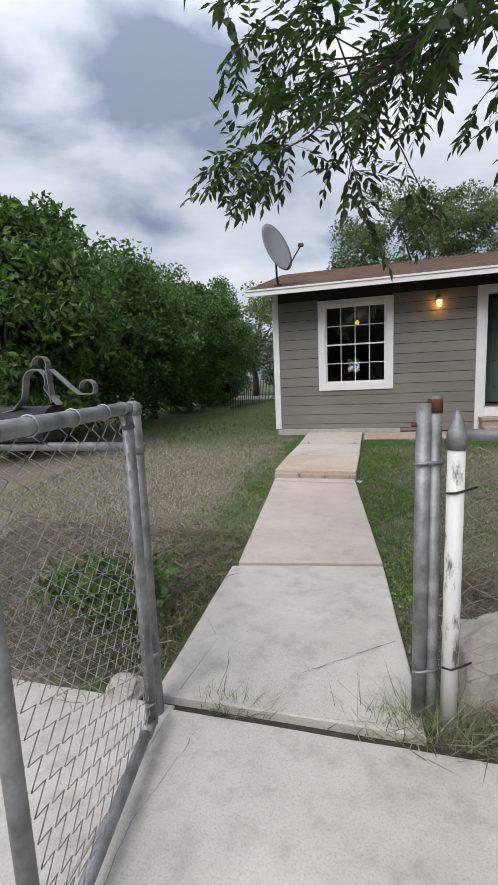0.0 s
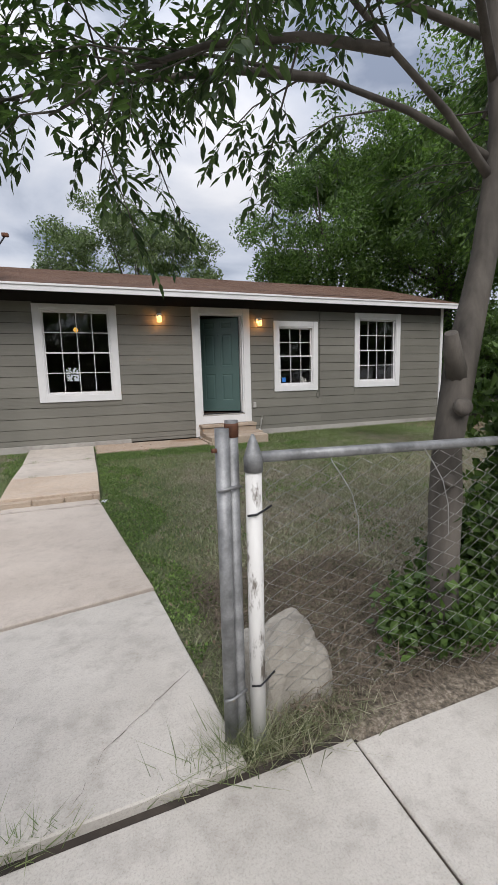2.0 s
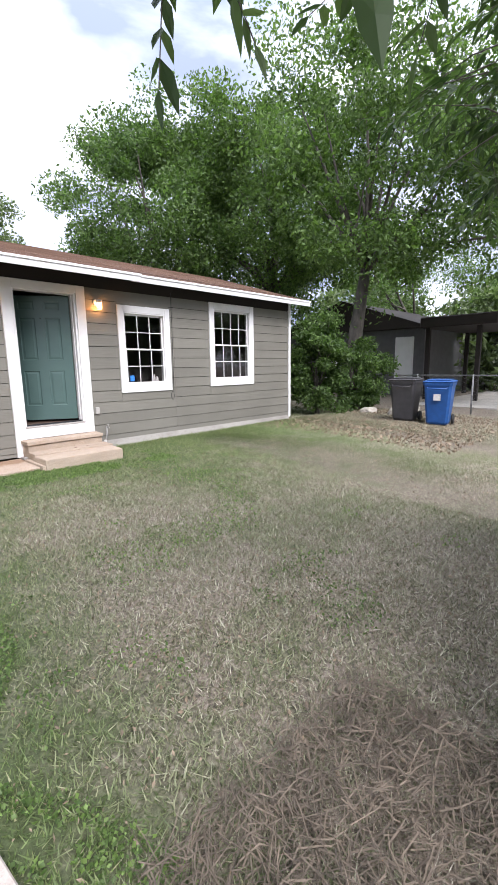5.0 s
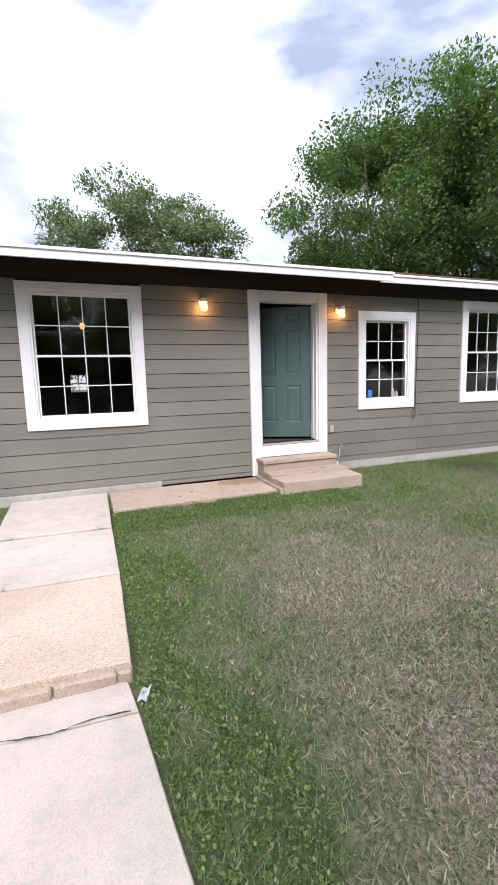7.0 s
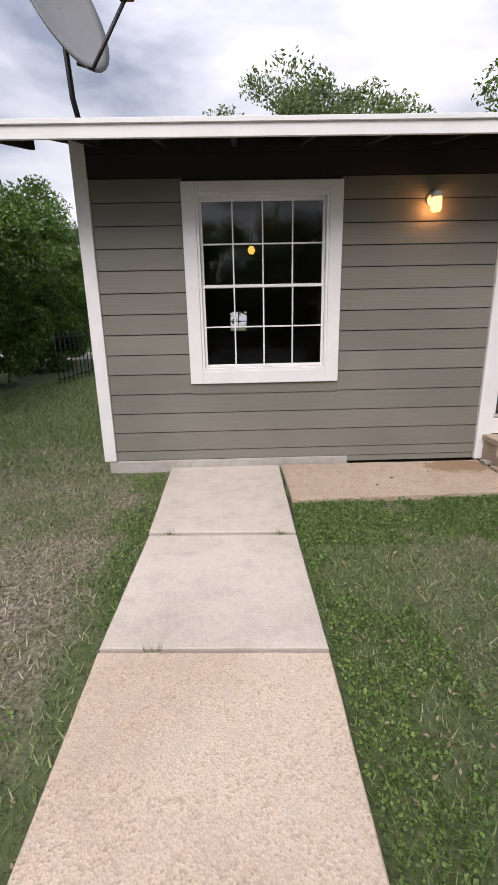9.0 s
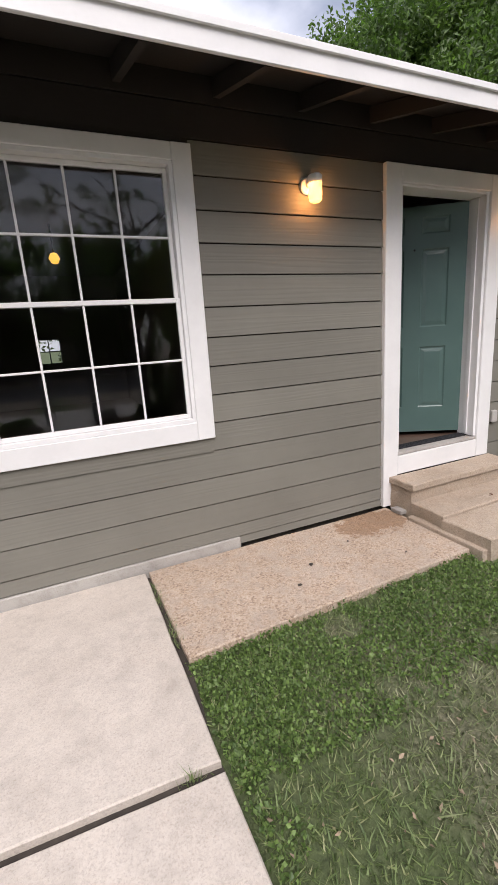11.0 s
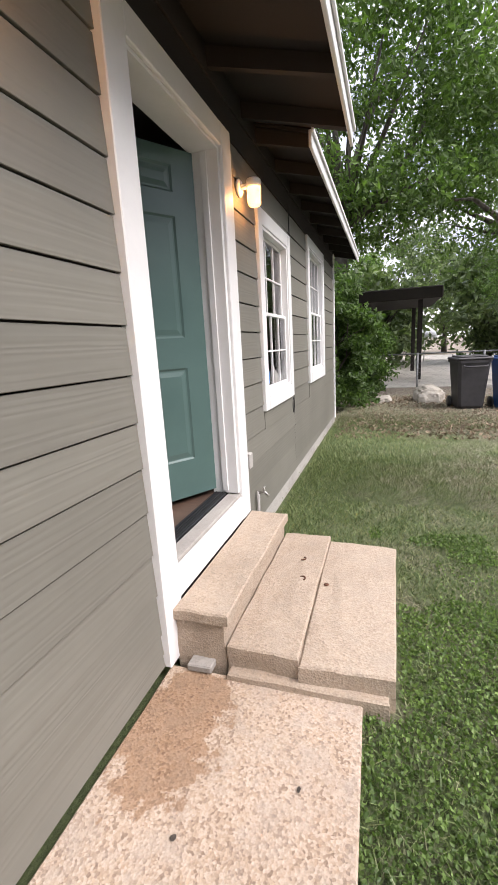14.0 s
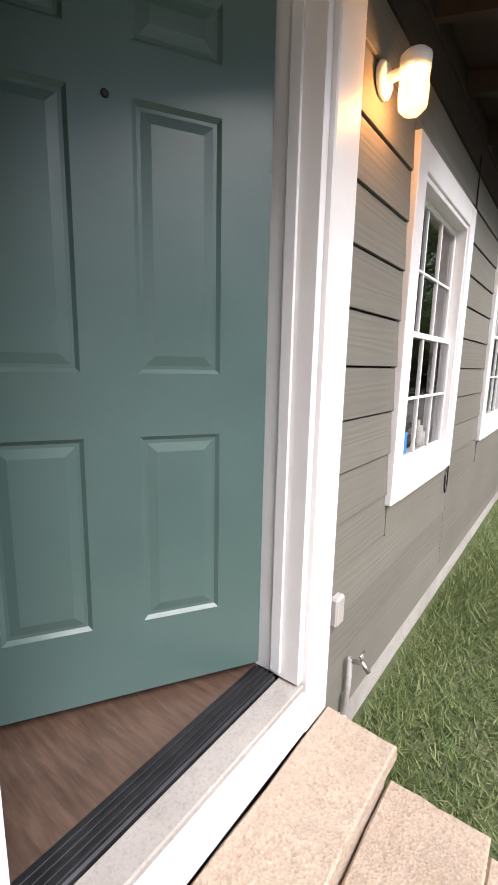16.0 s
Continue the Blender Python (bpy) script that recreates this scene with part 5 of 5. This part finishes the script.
# hedge of trees along the side yard
HEDGE = [(-5.9, 6.5, 5.0), (-6.7, 9.0, 5.2), (-6.5, 11.5, 5.4), (-7.0, 14.2, 5.6), (-6.9, 17.2, 6.0), (-7.4, 20.5, 6.6), (-7.6, 24.0, 6.6), (-8.6, 28.5, 7.0), (-8.5, 5.0, 6.0)]
for i, (x, y, h) in enumerate(HEDGE):
    tree((x, y, 0), h, (x, y, h * 0.50), (1.9, 1.9, h * 0.47), 30000, 0.15, M_LEAFDARK, "dark green tree in the overgrown side hedge", 60 + i, 0.12, 90, 0.7)
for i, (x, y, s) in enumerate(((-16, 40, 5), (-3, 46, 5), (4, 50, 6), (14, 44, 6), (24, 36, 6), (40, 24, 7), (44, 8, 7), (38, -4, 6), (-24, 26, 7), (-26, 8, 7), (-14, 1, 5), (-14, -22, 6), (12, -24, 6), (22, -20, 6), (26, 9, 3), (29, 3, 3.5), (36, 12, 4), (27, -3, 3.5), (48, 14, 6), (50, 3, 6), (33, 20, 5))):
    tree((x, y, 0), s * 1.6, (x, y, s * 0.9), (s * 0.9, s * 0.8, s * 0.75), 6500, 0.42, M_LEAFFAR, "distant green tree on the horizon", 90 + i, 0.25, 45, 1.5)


# tree by the fence, whose twigs hang over the sidewalk
def leaflet_verts(base, d, up, length, width):
    s = np.cross(d, up)
    s = s / (np.linalg.norm(s) + 1e-9)
    nrm = np.cross(s, d)
    return [base, base + d * length * 0.3 + s * width * 0.5 - nrm * length * 0.02, base + d * length * 0.65 + s * width * 0.38 - nrm * length * 0.06, base + d * length - nrm * length * 0.16,
            base + d * length * 0.65 - s * width * 0.38 - nrm * length * 0.06, base + d * length * 0.3 - s * width * 0.5 - nrm * length * 0.02, base + d * length * 0.6 - nrm * length * 0.1]


def yard_tree():
    r = np.random.default_rng(5)
    ob = empty("yard_tree", (2.12, 1.72, -0.03), "grey-barked tree with hanging compound leaves by the fence", "tree")
    trunk = [(2.10, 1.72, -0.1), (2.11, 1.72, 0.5), (2.12, 1.73, 1.05), (2.22, 1.76, 1.5), (2.38, 1.80, 2.0), (2.46, 1.82, 2.6), (2.40, 1.85, 3.4), (2.3, 1.9, 4.2)]
    bm = tube(trunk, [0.095, 0.078, 0.072, 0.076, 0.060, 0.045, 0.036, 0.025], 14)
    bmesh.ops.subdivide_edges(bm, edges=bm.edges[:], cuts=1)
    roughen(bm, 0.012, 7)
    part("trunk", bm, M_BARK, ob)
    part("stub", tube([(2.20, 1.75, 1.36), (2.10, 1.70, 1.50), (2.05, 1.67, 1.60)], [0.055, 0.045, 0.030], 9), M_BARK, ob, "broken limb stub")
    part("knot", lathe([(0.025, 0), (0.045, 0.015), (0.04, 0.04), (0.015, 0.05)], pose(2.13, 1.67, 1.25, 75, 0, -20), 12), M_BARK, ob)
    part("knot", lathe([(0.03, 0), (0.035, 0.02), (0.02, 0.035)], pose(2.06, 1.655, 0.9, 80, 0, -30), 12), M_BARK, ob)
    ends = [((2.44, 1.82, 2.35), (1.75, 1.75, 2.75), (0.8, 1.6, 3.15)), ((2.44, 1.82, 2.45), (1.7, 2.2, 2.9), (0.6, 2.5, 3.0)), ((1.7, 2.2, 2.9), (0.8, 2.35, 2.8), (0.15, 2.3, 2.55)), ((1.75, 1.75, 2.75), (1.0, 1.9, 2.7), (0.4, 2.1, 2.45)), ((1.6, 1.4, 3.3), (1.1, 1.0, 3.1), (0.6, 1.4, 2.85)),
            ((2.44, 1.84, 2.8), (1.6, 1.4, 3.3), (0.5, 1.2, 3.4)), ((2.42, 1.84, 3.0), (1.5, 2.3, 3.4), (0.3, 2.4, 3.3)),
            ((2.46, 1.82, 2.5), (3.2, 2.0, 2.9), (4.0, 2.3, 3.1)), ((2.42, 1.84, 3.1), (3.0, 1.4, 3.6), (3.8, 0.9, 3.7)),
            ((2.44, 1.82, 2.7), (2.9, 2.3, 3.0), (3.4, 2.8, 3.2)), ((2.3, 1.9, 4.1), (1.6, 1.2, 4.3), (0.9, 0.4, 4.1)), ((2.3, 1.9, 4.1), (2.9, 2.5, 4.5), (3.2, 3.0, 4.3)),
            ((2.44, 1.82, 2.4), (2.9, 2.2, 2.7), (3.3, 2.7, 2.6)), ((2.42, 1.84, 2.9), (2.8, 2.0, 3.3), (3.5, 2.4, 3.5)), ((2.40, 1.85, 3.3), (1.9, 2.3, 3.7), (1.5, 2.8, 3.8)),
            ((2.3, 1.9, 4.15), (1.7, 2.1, 5.0), (0.9, 2.3, 5.5)), ((2.3, 1.9, 4.15), (2.2, 1.6, 5.1), (2.0, 1.3, 5.8)), ((2.3, 1.9, 4.15), (1.2, 1.5, 4.7), (0.1, 1.2, 4.9)), ((1.2, 1.5, 4.7), (0.6, 1.9, 5.0), (-0.3, 2.2, 4.9))]
    tips = []
    for a, b, c in ends:
        a, b, c = Vector(a), Vector(b), Vector(c)
        part("limb", tube([a, a.lerp(b, 0.5) + Vector((0, 0, 0.04)), b, b.lerp(c, 0.5) + Vector((0, 0, 0.03)), c], [0.024, 0.018, 0.013, 0.009, 0.004], 7), M_BARK, ob)
        for k in range(9):
            f = r.uniform(0.25, 1.0)
            p = (a.lerp(b, f * 2) if f < 0.5 else b.lerp(c, f * 2 - 1))
            out = Vector((c - a).normalized() * 0.6) + Vector(r.normal(size=3) * 0.55)
            out.z = out.z * 0.5 - 0.12
            q = p + out.normalized() * r.uniform(0.3, 0.75)
            tips.append((p, q))
    twigs = bmesh.new()
    verts, faces = [], []
    for p, q in tips:
        m = p.lerp(q, 0.55) + Vector((0, 0, 0.05))
        bm_tube(twigs, [p, m, q], [0.006, 0.004, 0.002], 4, cap=False)
        for k in range(8):
            f = r.uniform(0.25, 1.0)
            b0 = np.array(p.lerp(m, f / 0.55) if f < 0.55 else m.lerp(q, (f - 0.55) / 0.45))
            d = np.array((q - p).normalized()) * 0.7 + r.normal(size=3) * 0.6
            d[2] -= 0.12
            d /= np.linalg.norm(d)
            L = r.uniform(0.16, 0.28)
            side = np.cross(d, (0, 0, 1.0))
            side /= np.linalg.norm(side) + 1e-9
            prs = r.integers(4, 7)
            stalk = [b0, b0 + d * L * 0.5 - np.array((0, 0, 0.01)), b0 + d * L - np.array((0, 0, 0.05))]
            bm_tube(twigs, [Vector(x) for x in stalk], 0.0012, 3, cap=False)
            for j in range(prs * 2 + 1):
                if j == prs * 2:
                    base, dd = stalk[2], d - np.array((0, 0, 0.3))
                else:
                    g = 0.25 + 0.75 * (j // 2) / prs
                    base = stalk[0] + (stalk[2] - stalk[0]) * g
                    dd = d * 0.55 + side * (0.8 if j % 2 else -0.8) + np.array((0, 0, -0.22)) + r.normal(size=3) * 0.2
                dd = dd / np.linalg.norm(dd)
                ll = r.uniform(0.048, 0.085)
                n0 = len(verts)
                verts += leaflet_verts(base, dd, np.array((0, 0, 1.0)) + r.normal(size=3) * 0.25, ll, ll * 0.36)
                faces += [(n0, n0 + 1, n0 + 6), (n0 + 1, n0 + 2, n0 + 6), (n0 + 2, n0 + 3, n0 + 6), (n0 + 3, n0 + 4, n0 + 6), (n0 + 4, n0 + 5, n0 + 6), (n0 + 5, n0, n0 + 6)]
    tagged(part("twig_mass", twigs, M_BARK, ob, "thin brown twigs"), kind="stuff")
    crown = new("crown", from_numpy("crown", np.array(verts), np.array(faces), M_LEAFNEAR))
    crown.parent = ob
    crown.matrix_parent_inverse = Matrix.Translation((2.12, 1.72, -0.03)).inverted()
    tagged(crown, "hanging green leaflets")


yard_tree()


# vines and weeds along the fence
def vine(name, label, centre, spread, count, size, seed, climb=0.0, mat=M_VINE):
    r = np.random.default_rng(seed)
    hub = r.normal(size=(26, 3))
    hub *= (r.uniform(0.1, 1.0, 26) ** 0.6 / np.linalg.norm(hub, axis=1))[:, None]
    own = r.integers(0, 26, count)
    pos = (hub[own] + r.normal(size=(count, 3)) * 0.17) * np.array(spread) * 0.95 + np.array(centre)
    pos[:, 1] = np.maximum(pos[:, 1], 1.43 + 0.05 * r.uniform(size=count))
    pos[:, 2] = np.abs(pos[:, 2]) + 0.02
    ob = empty(name, (centre[0], centre[1], 0), label, "vine")
    fol = new("foliage", leaf_cloud("foliage", pos, r.uniform(0.6, 1.35, count) * size, mat, 0.35, 0.75, seed))
    fol.parent = ob
    fol.matrix_parent_inverse = Matrix.Translation((centre[0], centre[1], 0)).inverted()
    for i in range(7):
        tip = Vector(pos[i * 11])
        foot = Vector((centre[0] + r.normal() * spread[0] * 0.3, max(1.46, centre[1] + r.normal() * 0.1), -0.03))
        part("stem", tube([foot, foot.lerp(tip, 0.5) + Vector((0.03, 0, 0.06)), tip], [0.006, 0.004, 0.002], 5), M_BARK, ob)


vine("ground_vine", "low bright green leafy vine at the fence foot", (2.2, 1.74, 0.16), (0.40, 0.26, 0.28), 2400, 0.055, 3)
vine("ground_vine", "green leafy vine spreading along the fence", (2.75, 1.8, 0.35), (0.75, 0.4, 0.5), 4500, 0.06, 4)
vine("ground_vine", "dark green weeds behind the gate", (-0.75, 1.95, 0.14), (0.5, 0.4, 0.25), 1500, 0.05, 14, mat=M_LEAFDARK)
vine("climbing_vine", "green vine climbing the fence and tree trunk", (2.5, 1.65, 1.0), (0.26, 0.22, 0.8), 1800, 0.06, 5)
vine("climbing_vine", "yellow-green vine climbing by the fence", (3.2, 1.75, 1.2), (0.5, 0.35, 1.1), 3200, 0.09, 6)
vine("tall_shrub", "leafy shrub beside the fence", (4.6, 2.0, 1.2), (0.9, 0.6, 1.3), 5000, 0.10, 7)


def twigs_patch(name, label, x0, x1, y0, y1, count, seed, hi=0.10, avoid=None):
    """Dead grass stems and twigs lying loose, as one mass."""
    r = np.random.default_rng(seed)
    verts, faces = [], []
    for _ in range(count):
        x, y = r.uniform(x0, x1), r.uniform(y0, y1)
        z = yard_z(x, y) + r.uniform(0, hi)
        a = r.uniform(0, 2 * math.pi)
        L, w = r.uniform(0.04, 0.16), r.uniform(0.001, 0.0025)
        d = np.array((math.cos(a), math.sin(a), r.normal() * 0.45)) * L
        s = np.array((-math.sin(a), math.cos(a), 0.6)) * w
        p = np.array((x, y, z))
        n0 = len(verts)
        bend = r.normal(size=3) * L * 0.12
        verts += [p - s, p + s, p + d * 0.5 + bend + s, p + d * 0.5 + bend - s, p + d]
        faces += [(n0, n0 + 1, n0 + 2), (n0, n0 + 2, n0 + 3), (n0 + 3, n0 + 2, n0 + 4)]
    tagged(new(name, from_numpy(name, np.array(verts), np.array(faces), M_TWIG)), label, "dead twigs", kind="stuff")


twigs_patch("dead_twigs", "tangle of dead brown stems by the fence", 1.02, 2.3, 1.50, 2.9, 7500, 1, 0.10)
twigs_patch("dead_twigs", "dry stems and litter behind the gate", -2.6, -0.3, 1.42, 3.4, 9000, 2, 0.16)
twigs_patch("dead_twigs", "dry stems over bare soil beside the path", -0.75, -0.27, 1.45, 3.0, 900, 9, 0.04)
twigs_patch("leaf_litter", "dry leaf litter near the bins", 8.8, 13.0, 5.2, 9.3, 3000, 3, 0.02)


def litter(name, label, x0, x1, y0, y1, count, size, seed):
    r = np.random.default_rng(seed)
    xy = on_lawn(np.column_stack([r.uniform(x0, x1, count), r.uniform(y0, y1, count)]))
    pos = np.column_stack([xy, [yard_z(x, y) + 0.022 for x, y in xy]])
    tagged(new(name, leaf_cloud(name, pos, r.uniform(0.5, 1.4, len(xy)) * size, M_LITTER, 0.0, 0.5, seed)), label, "leaf litter", kind="stuff")


def blades(name, label, xy, height, width, mat, seed, lean=0.6, zf=yard_z, zoff=-0.004):
    """Grass blades, one triangle each."""
    r = np.random.default_rng(seed)
    k = len(xy)
    z = np.array([zf(x, y) for x, y in xy]) + zoff
    base = np.column_stack([xy, z])
    a = r.uniform(0, 2 * math.pi, k)
    h = height * r.uniform(0.5, 1.3, k)
    w = width * r.uniform(0.7, 1.3, k)
    side = np.column_stack([np.cos(a), np.sin(a), np.zeros(k)]) * w[:, None]
    tip = base + np.column_stack([r.normal(size=k) * lean * h, r.normal(size=k) * lean * h, h])
    verts = np.stack([base - side, base + side, tip], 1).reshape(-1, 3)
    faces = np.arange(k * 3).reshape(-1, 3)
    tagged(new(name, from_numpy(name, verts, faces, mat)), label, "grass", kind="stuff")


def on_lawn(p):
    """Keeps points off the concrete."""
    x, y = p[:, 0], p[:, 1]
    left = np.where(y < 2.7, -0.25, np.where(y < 5.1, -0.21 - (y - 2.7) * 0.11, -0.55))
    right = np.where(y < 5.4, 0.92 - (y - 1.4) * 0.098, 0.56)
    ok = ~((x > left - 0.015) & (x < right + 0.015))
    ok &= ~((x > 0.5) & (x < 2.76) & (y > 8.36 + 0.033 * (x - 0.58)))
    ok &= ~((x > 2.72) & (x < 4.05) & (y > 8.25))
    ok &= (y < 9.28) | (x < -1.35) | (x > 9.65)
    return p[ok]


def scatter(x0, x1, y0, y1, k, seed):
    r = np.random.default_rng(seed)
    return on_lawn(np.column_stack([r.uniform(x0, x1, k), r.uniform(y0, y1, k)]))


def clumpy(p, scale, thresh, seed):
    keep = [noise.noise((x * scale, y * scale, seed)) + 0.5 * noise.noise((x * scale * 3, y * scale * 3, seed + 5)) > thresh for x, y in p]
    return p[np.array(keep)]


blades("grass", "short mown lawn grass", scatter(0.4, 5.2, 1.6, 9.28, 190000, 1), 0.035, 0.0042, M_GRASS, 1, 0.8)
blades("grass", "short mown lawn grass", scatter(-4.0, 0.0, 1.6, 9.28, 80000, 2), 0.035, 0.005, M_GRASS, 2, 0.8)
blades("grass", "short mown lawn grass", scatter(5.2, 12.0, 1.6, 9.28, 190000, 3), 0.037, 0.0050, M_GRASS, 3, 0.7)
blades("grass", "rough grass of the side yard", scatter(-5.5, -1.2, 9.2, 24, 40000, 4), 0.06, 0.009, M_GRASS, 4, 0.7)
wall_strip = scatter(4.05, 9.5, 8.3, 9.28, 30000, 5)
wall_strip = wall_strip[np.random.default_rng(55).uniform(size=len(wall_strip)) < np.clip((wall_strip[:, 1] - 8.3) / 0.98, 0, 1) ** 2.5]
blades("grass", "longer grass along the house wall", wall_strip, 0.06, 0.004, M_GRASS, 5, 0.6)
blades("grass", "rough grass beyond the house", scatter(9.6, 13.6, 0, 12, 26000, 6), 0.05, 0.007, M_GRASS, 6, 0.7)


def clover(name, xy, seed):
    r = np.random.default_rng(seed)
    pos = np.column_stack([xy, [yard_z(x, y) + 0.02 for x, y in xy]]) + r.normal(size=(len(xy), 3)) * np.array((0.01, 0.01, 0.008))
    tagged(new(name, leaf_cloud(name, pos, r.uniform(0.009, 0.026, len(xy)), M_CLOVER, -0.2, 0.8, seed)), "bright green clover and weeds in the lawn edge", "clover", kind="stuff")


edge = scatter(0.50, 1.25, 1.7, 8.4, 34000, 11)
clover("clover", clumpy(edge[edge[:, 0] < 0.62 + 0.42 * np.abs(np.sin(edge[:, 1] * 1.7)) + 0.12], 1.6, -0.25, 3), 11)
clover("clover", clumpy(scatter(0.55, 4.6, 7.6, 8.45, 30000, 12), 1.4, -0.15, 9), 12)
clover("clover", clumpy(scatter(-0.95, -0.3, 1.6, 9.2, 16000, 13), 1.3, 0.05, 4), 13)
litter("leaf_litter", "pale dry fallen leaves on the lawn", 0.6, 7.0, 1.6, 7.5, 4200, 0.026, 51)
litter("leaf_litter", "pale dry fallen leaves in the side yard", -4.0, -0.3, 1.6, 9.0, 2600, 0.026, 52)
litter("leaf_litter", "brown fallen leaves near the bins", 8.0, 13.2, 4.5, 9.2, 5000, 0.07, 53)
clover("clover", clumpy(scatter(1.0, 5.0, 3.0, 8.0, 26000, 14), 0.9, 0.22, 6), 14)


def tuft(at, k, h, seed, label):
    r = np.random.default_rng(seed)
    xy = np.array(at[:2]) + r.normal(size=(k, 2)) * np.array((at[2], at[3]))
    blades("grass_tuft", label, xy, h, 0.0022, M_GRASS, seed, 0.75, zf=lambda x, y: 0.0)


tuft((0.98, 1.47, 0.15, 0.045), 700, 0.13, 21, "long grass tuft at the foot of the posts")
tuft((0.16, 1.41, 0.08, 0.02), 130, 0.09, 22, "grass tuft growing in the sidewalk joint")
tuft((0.70, 1.42, 0.10, 0.015), 80, 0.05, 23, "grass tuft growing in the sidewalk joint")
tuft((1.32, 1.50, 0.12, 0.05), 260, 0.09, 24, "long dry grass beside the rock")
tuft((-0.46, 2.0, 0.07, 0.3), 400, 0.06, 25, "weeds beside the path")
tuft((-0.95, 1.80, 0.28, 0.20), 800, 0.22, 26, "tall dry grass and weeds behind the gate")
for (x, y, k) in ((0.42, 7.725, 40), (-0.4, 7.78, 30), (0.565, 8.6, 60), (0.565, 9.0, 60), (-0.3, 6.58, 20)):
    blades("grass_tuft", "small grass tuft in a slab joint", np.array((x, y)) + np.random.default_rng(int(y * 10)).normal(size=(k, 2)) * np.array((0.012 if x > 0.55 else 0.03, 0.09 if x > 0.55 else 0.006)), 0.05, 0.002, M_GRASS, 31, 0.5, zf=lambda x, y: 0.14)

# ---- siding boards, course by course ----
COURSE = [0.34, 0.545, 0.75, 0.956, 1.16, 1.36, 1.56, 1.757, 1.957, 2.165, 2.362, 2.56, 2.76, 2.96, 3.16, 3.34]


def board(s, e, z0, z1, butt=0.012):
    """A lap board: thick at the lower edge, thin where the next one covers it."""
    bm = bmesh.new()
    # starts 7 mm above z0; this open gap imitates the lap's shadow line
    for x in (s, e):
        for y, z in ((WALL_Y + 0.019, z0 + 0.012), (WALL_Y - butt + 0.002, z0 + 0.007), (WALL_Y - butt, z0 + 0.009), (WALL_Y - 0.003, z1), (WALL_Y + 0.019, z1)):
            bm.verts.new((x, y, z))
    bm.verts.ensure_lookup_table()
    v = bm.verts
    bm.faces.new([v[i] for i in range(5)])
    bm.faces.new([v[i] for i in range(9, 4, -1)])
    for i in range(5):
        j = (i + 1) % 5
        bm.faces.new((v[i], v[i + 5], v[j + 5], v[j]))
    # top courses take the dark colour: the eave's shade painted on the siding
    part("board", bm, M_EAVE if z0 > 2.95 else M_SIDING, wall_front, "siding board darkened to paint in the eave's shade" if z0 > 2.95 else "")


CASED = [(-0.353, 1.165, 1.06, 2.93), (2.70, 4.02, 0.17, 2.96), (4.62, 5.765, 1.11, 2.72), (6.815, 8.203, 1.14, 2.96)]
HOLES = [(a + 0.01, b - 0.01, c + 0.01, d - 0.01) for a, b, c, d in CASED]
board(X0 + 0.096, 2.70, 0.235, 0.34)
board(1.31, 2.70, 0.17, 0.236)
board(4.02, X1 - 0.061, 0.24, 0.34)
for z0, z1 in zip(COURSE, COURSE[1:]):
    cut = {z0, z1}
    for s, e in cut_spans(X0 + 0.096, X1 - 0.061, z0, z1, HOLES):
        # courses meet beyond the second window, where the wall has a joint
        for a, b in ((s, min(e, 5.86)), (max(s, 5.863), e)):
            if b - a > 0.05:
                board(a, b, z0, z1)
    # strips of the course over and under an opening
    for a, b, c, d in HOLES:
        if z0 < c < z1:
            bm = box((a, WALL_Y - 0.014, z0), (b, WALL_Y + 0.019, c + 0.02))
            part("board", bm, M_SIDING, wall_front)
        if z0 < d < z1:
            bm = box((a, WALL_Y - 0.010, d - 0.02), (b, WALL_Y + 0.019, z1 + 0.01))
            # over tall openings the eave's shade is painted in too
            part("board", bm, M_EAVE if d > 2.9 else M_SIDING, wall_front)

# ---- shingles, nearest eave rows singly, the rest joined ----
def shingle_rows():
    rest = bmesh.new()
    count = 0
    r = random.Random(3)
    data = {}
    for xa, xb, ye in ((-1.72, 4.72, 8.60), (4.72, 9.92, 8.90)):
        za = 3.145 if ye < 8.8 else 3.20
        sl = (RIDGE_Z - za) / (RIDGE_Y - ye)
        exposure = 0.145
        row = 0
        y = ye
        while y < RIDGE_Y - 0.02:
            x = xa - (0.15 if row % 2 else 0.0)
            while x < xb:
                s, e = max(x, xa) + 0.002, min(x + 0.30, xb) - 0.002
                if e - s > 0.03:
                    z = za + sl * (y - ye)
                    pts = [(s, y, z - 0.004), (e, y, z - 0.004), (e, y, z + 0.008), (s, y, z + 0.008), (s, y + exposure * 1.1, z + sl * exposure * 1.1 + 0.001), (e, y + exposure * 1.1, z + sl * exposure * 1.1 + 0.001)]
                    quads = ((0, 1, 2, 3), (3, 2, 5, 4), (0, 3, 4), (1, 5, 2))
                    if row < 7 and count < 290:
                        bm = bmesh.new()
                        v = [bm.verts.new(p) for p in pts]
                        for q in quads:
                            bm.faces.new([v[i] for i in q])
                        part("shingle", bm, M_SHINGLE, ROOF)
                        count += 1
                    else:
                        v = [rest.verts.new(p) for p in pts]
                        for q in quads:
                            rest.faces.new([v[i] for i in q])
                x += 0.30
            row += 1
            y += exposure
    ob = part("shingles", rest, M_SHINGLE, ROOF, "rows of brown shingles")
    tagged(ob, kind="stuff")


shingle_rows()
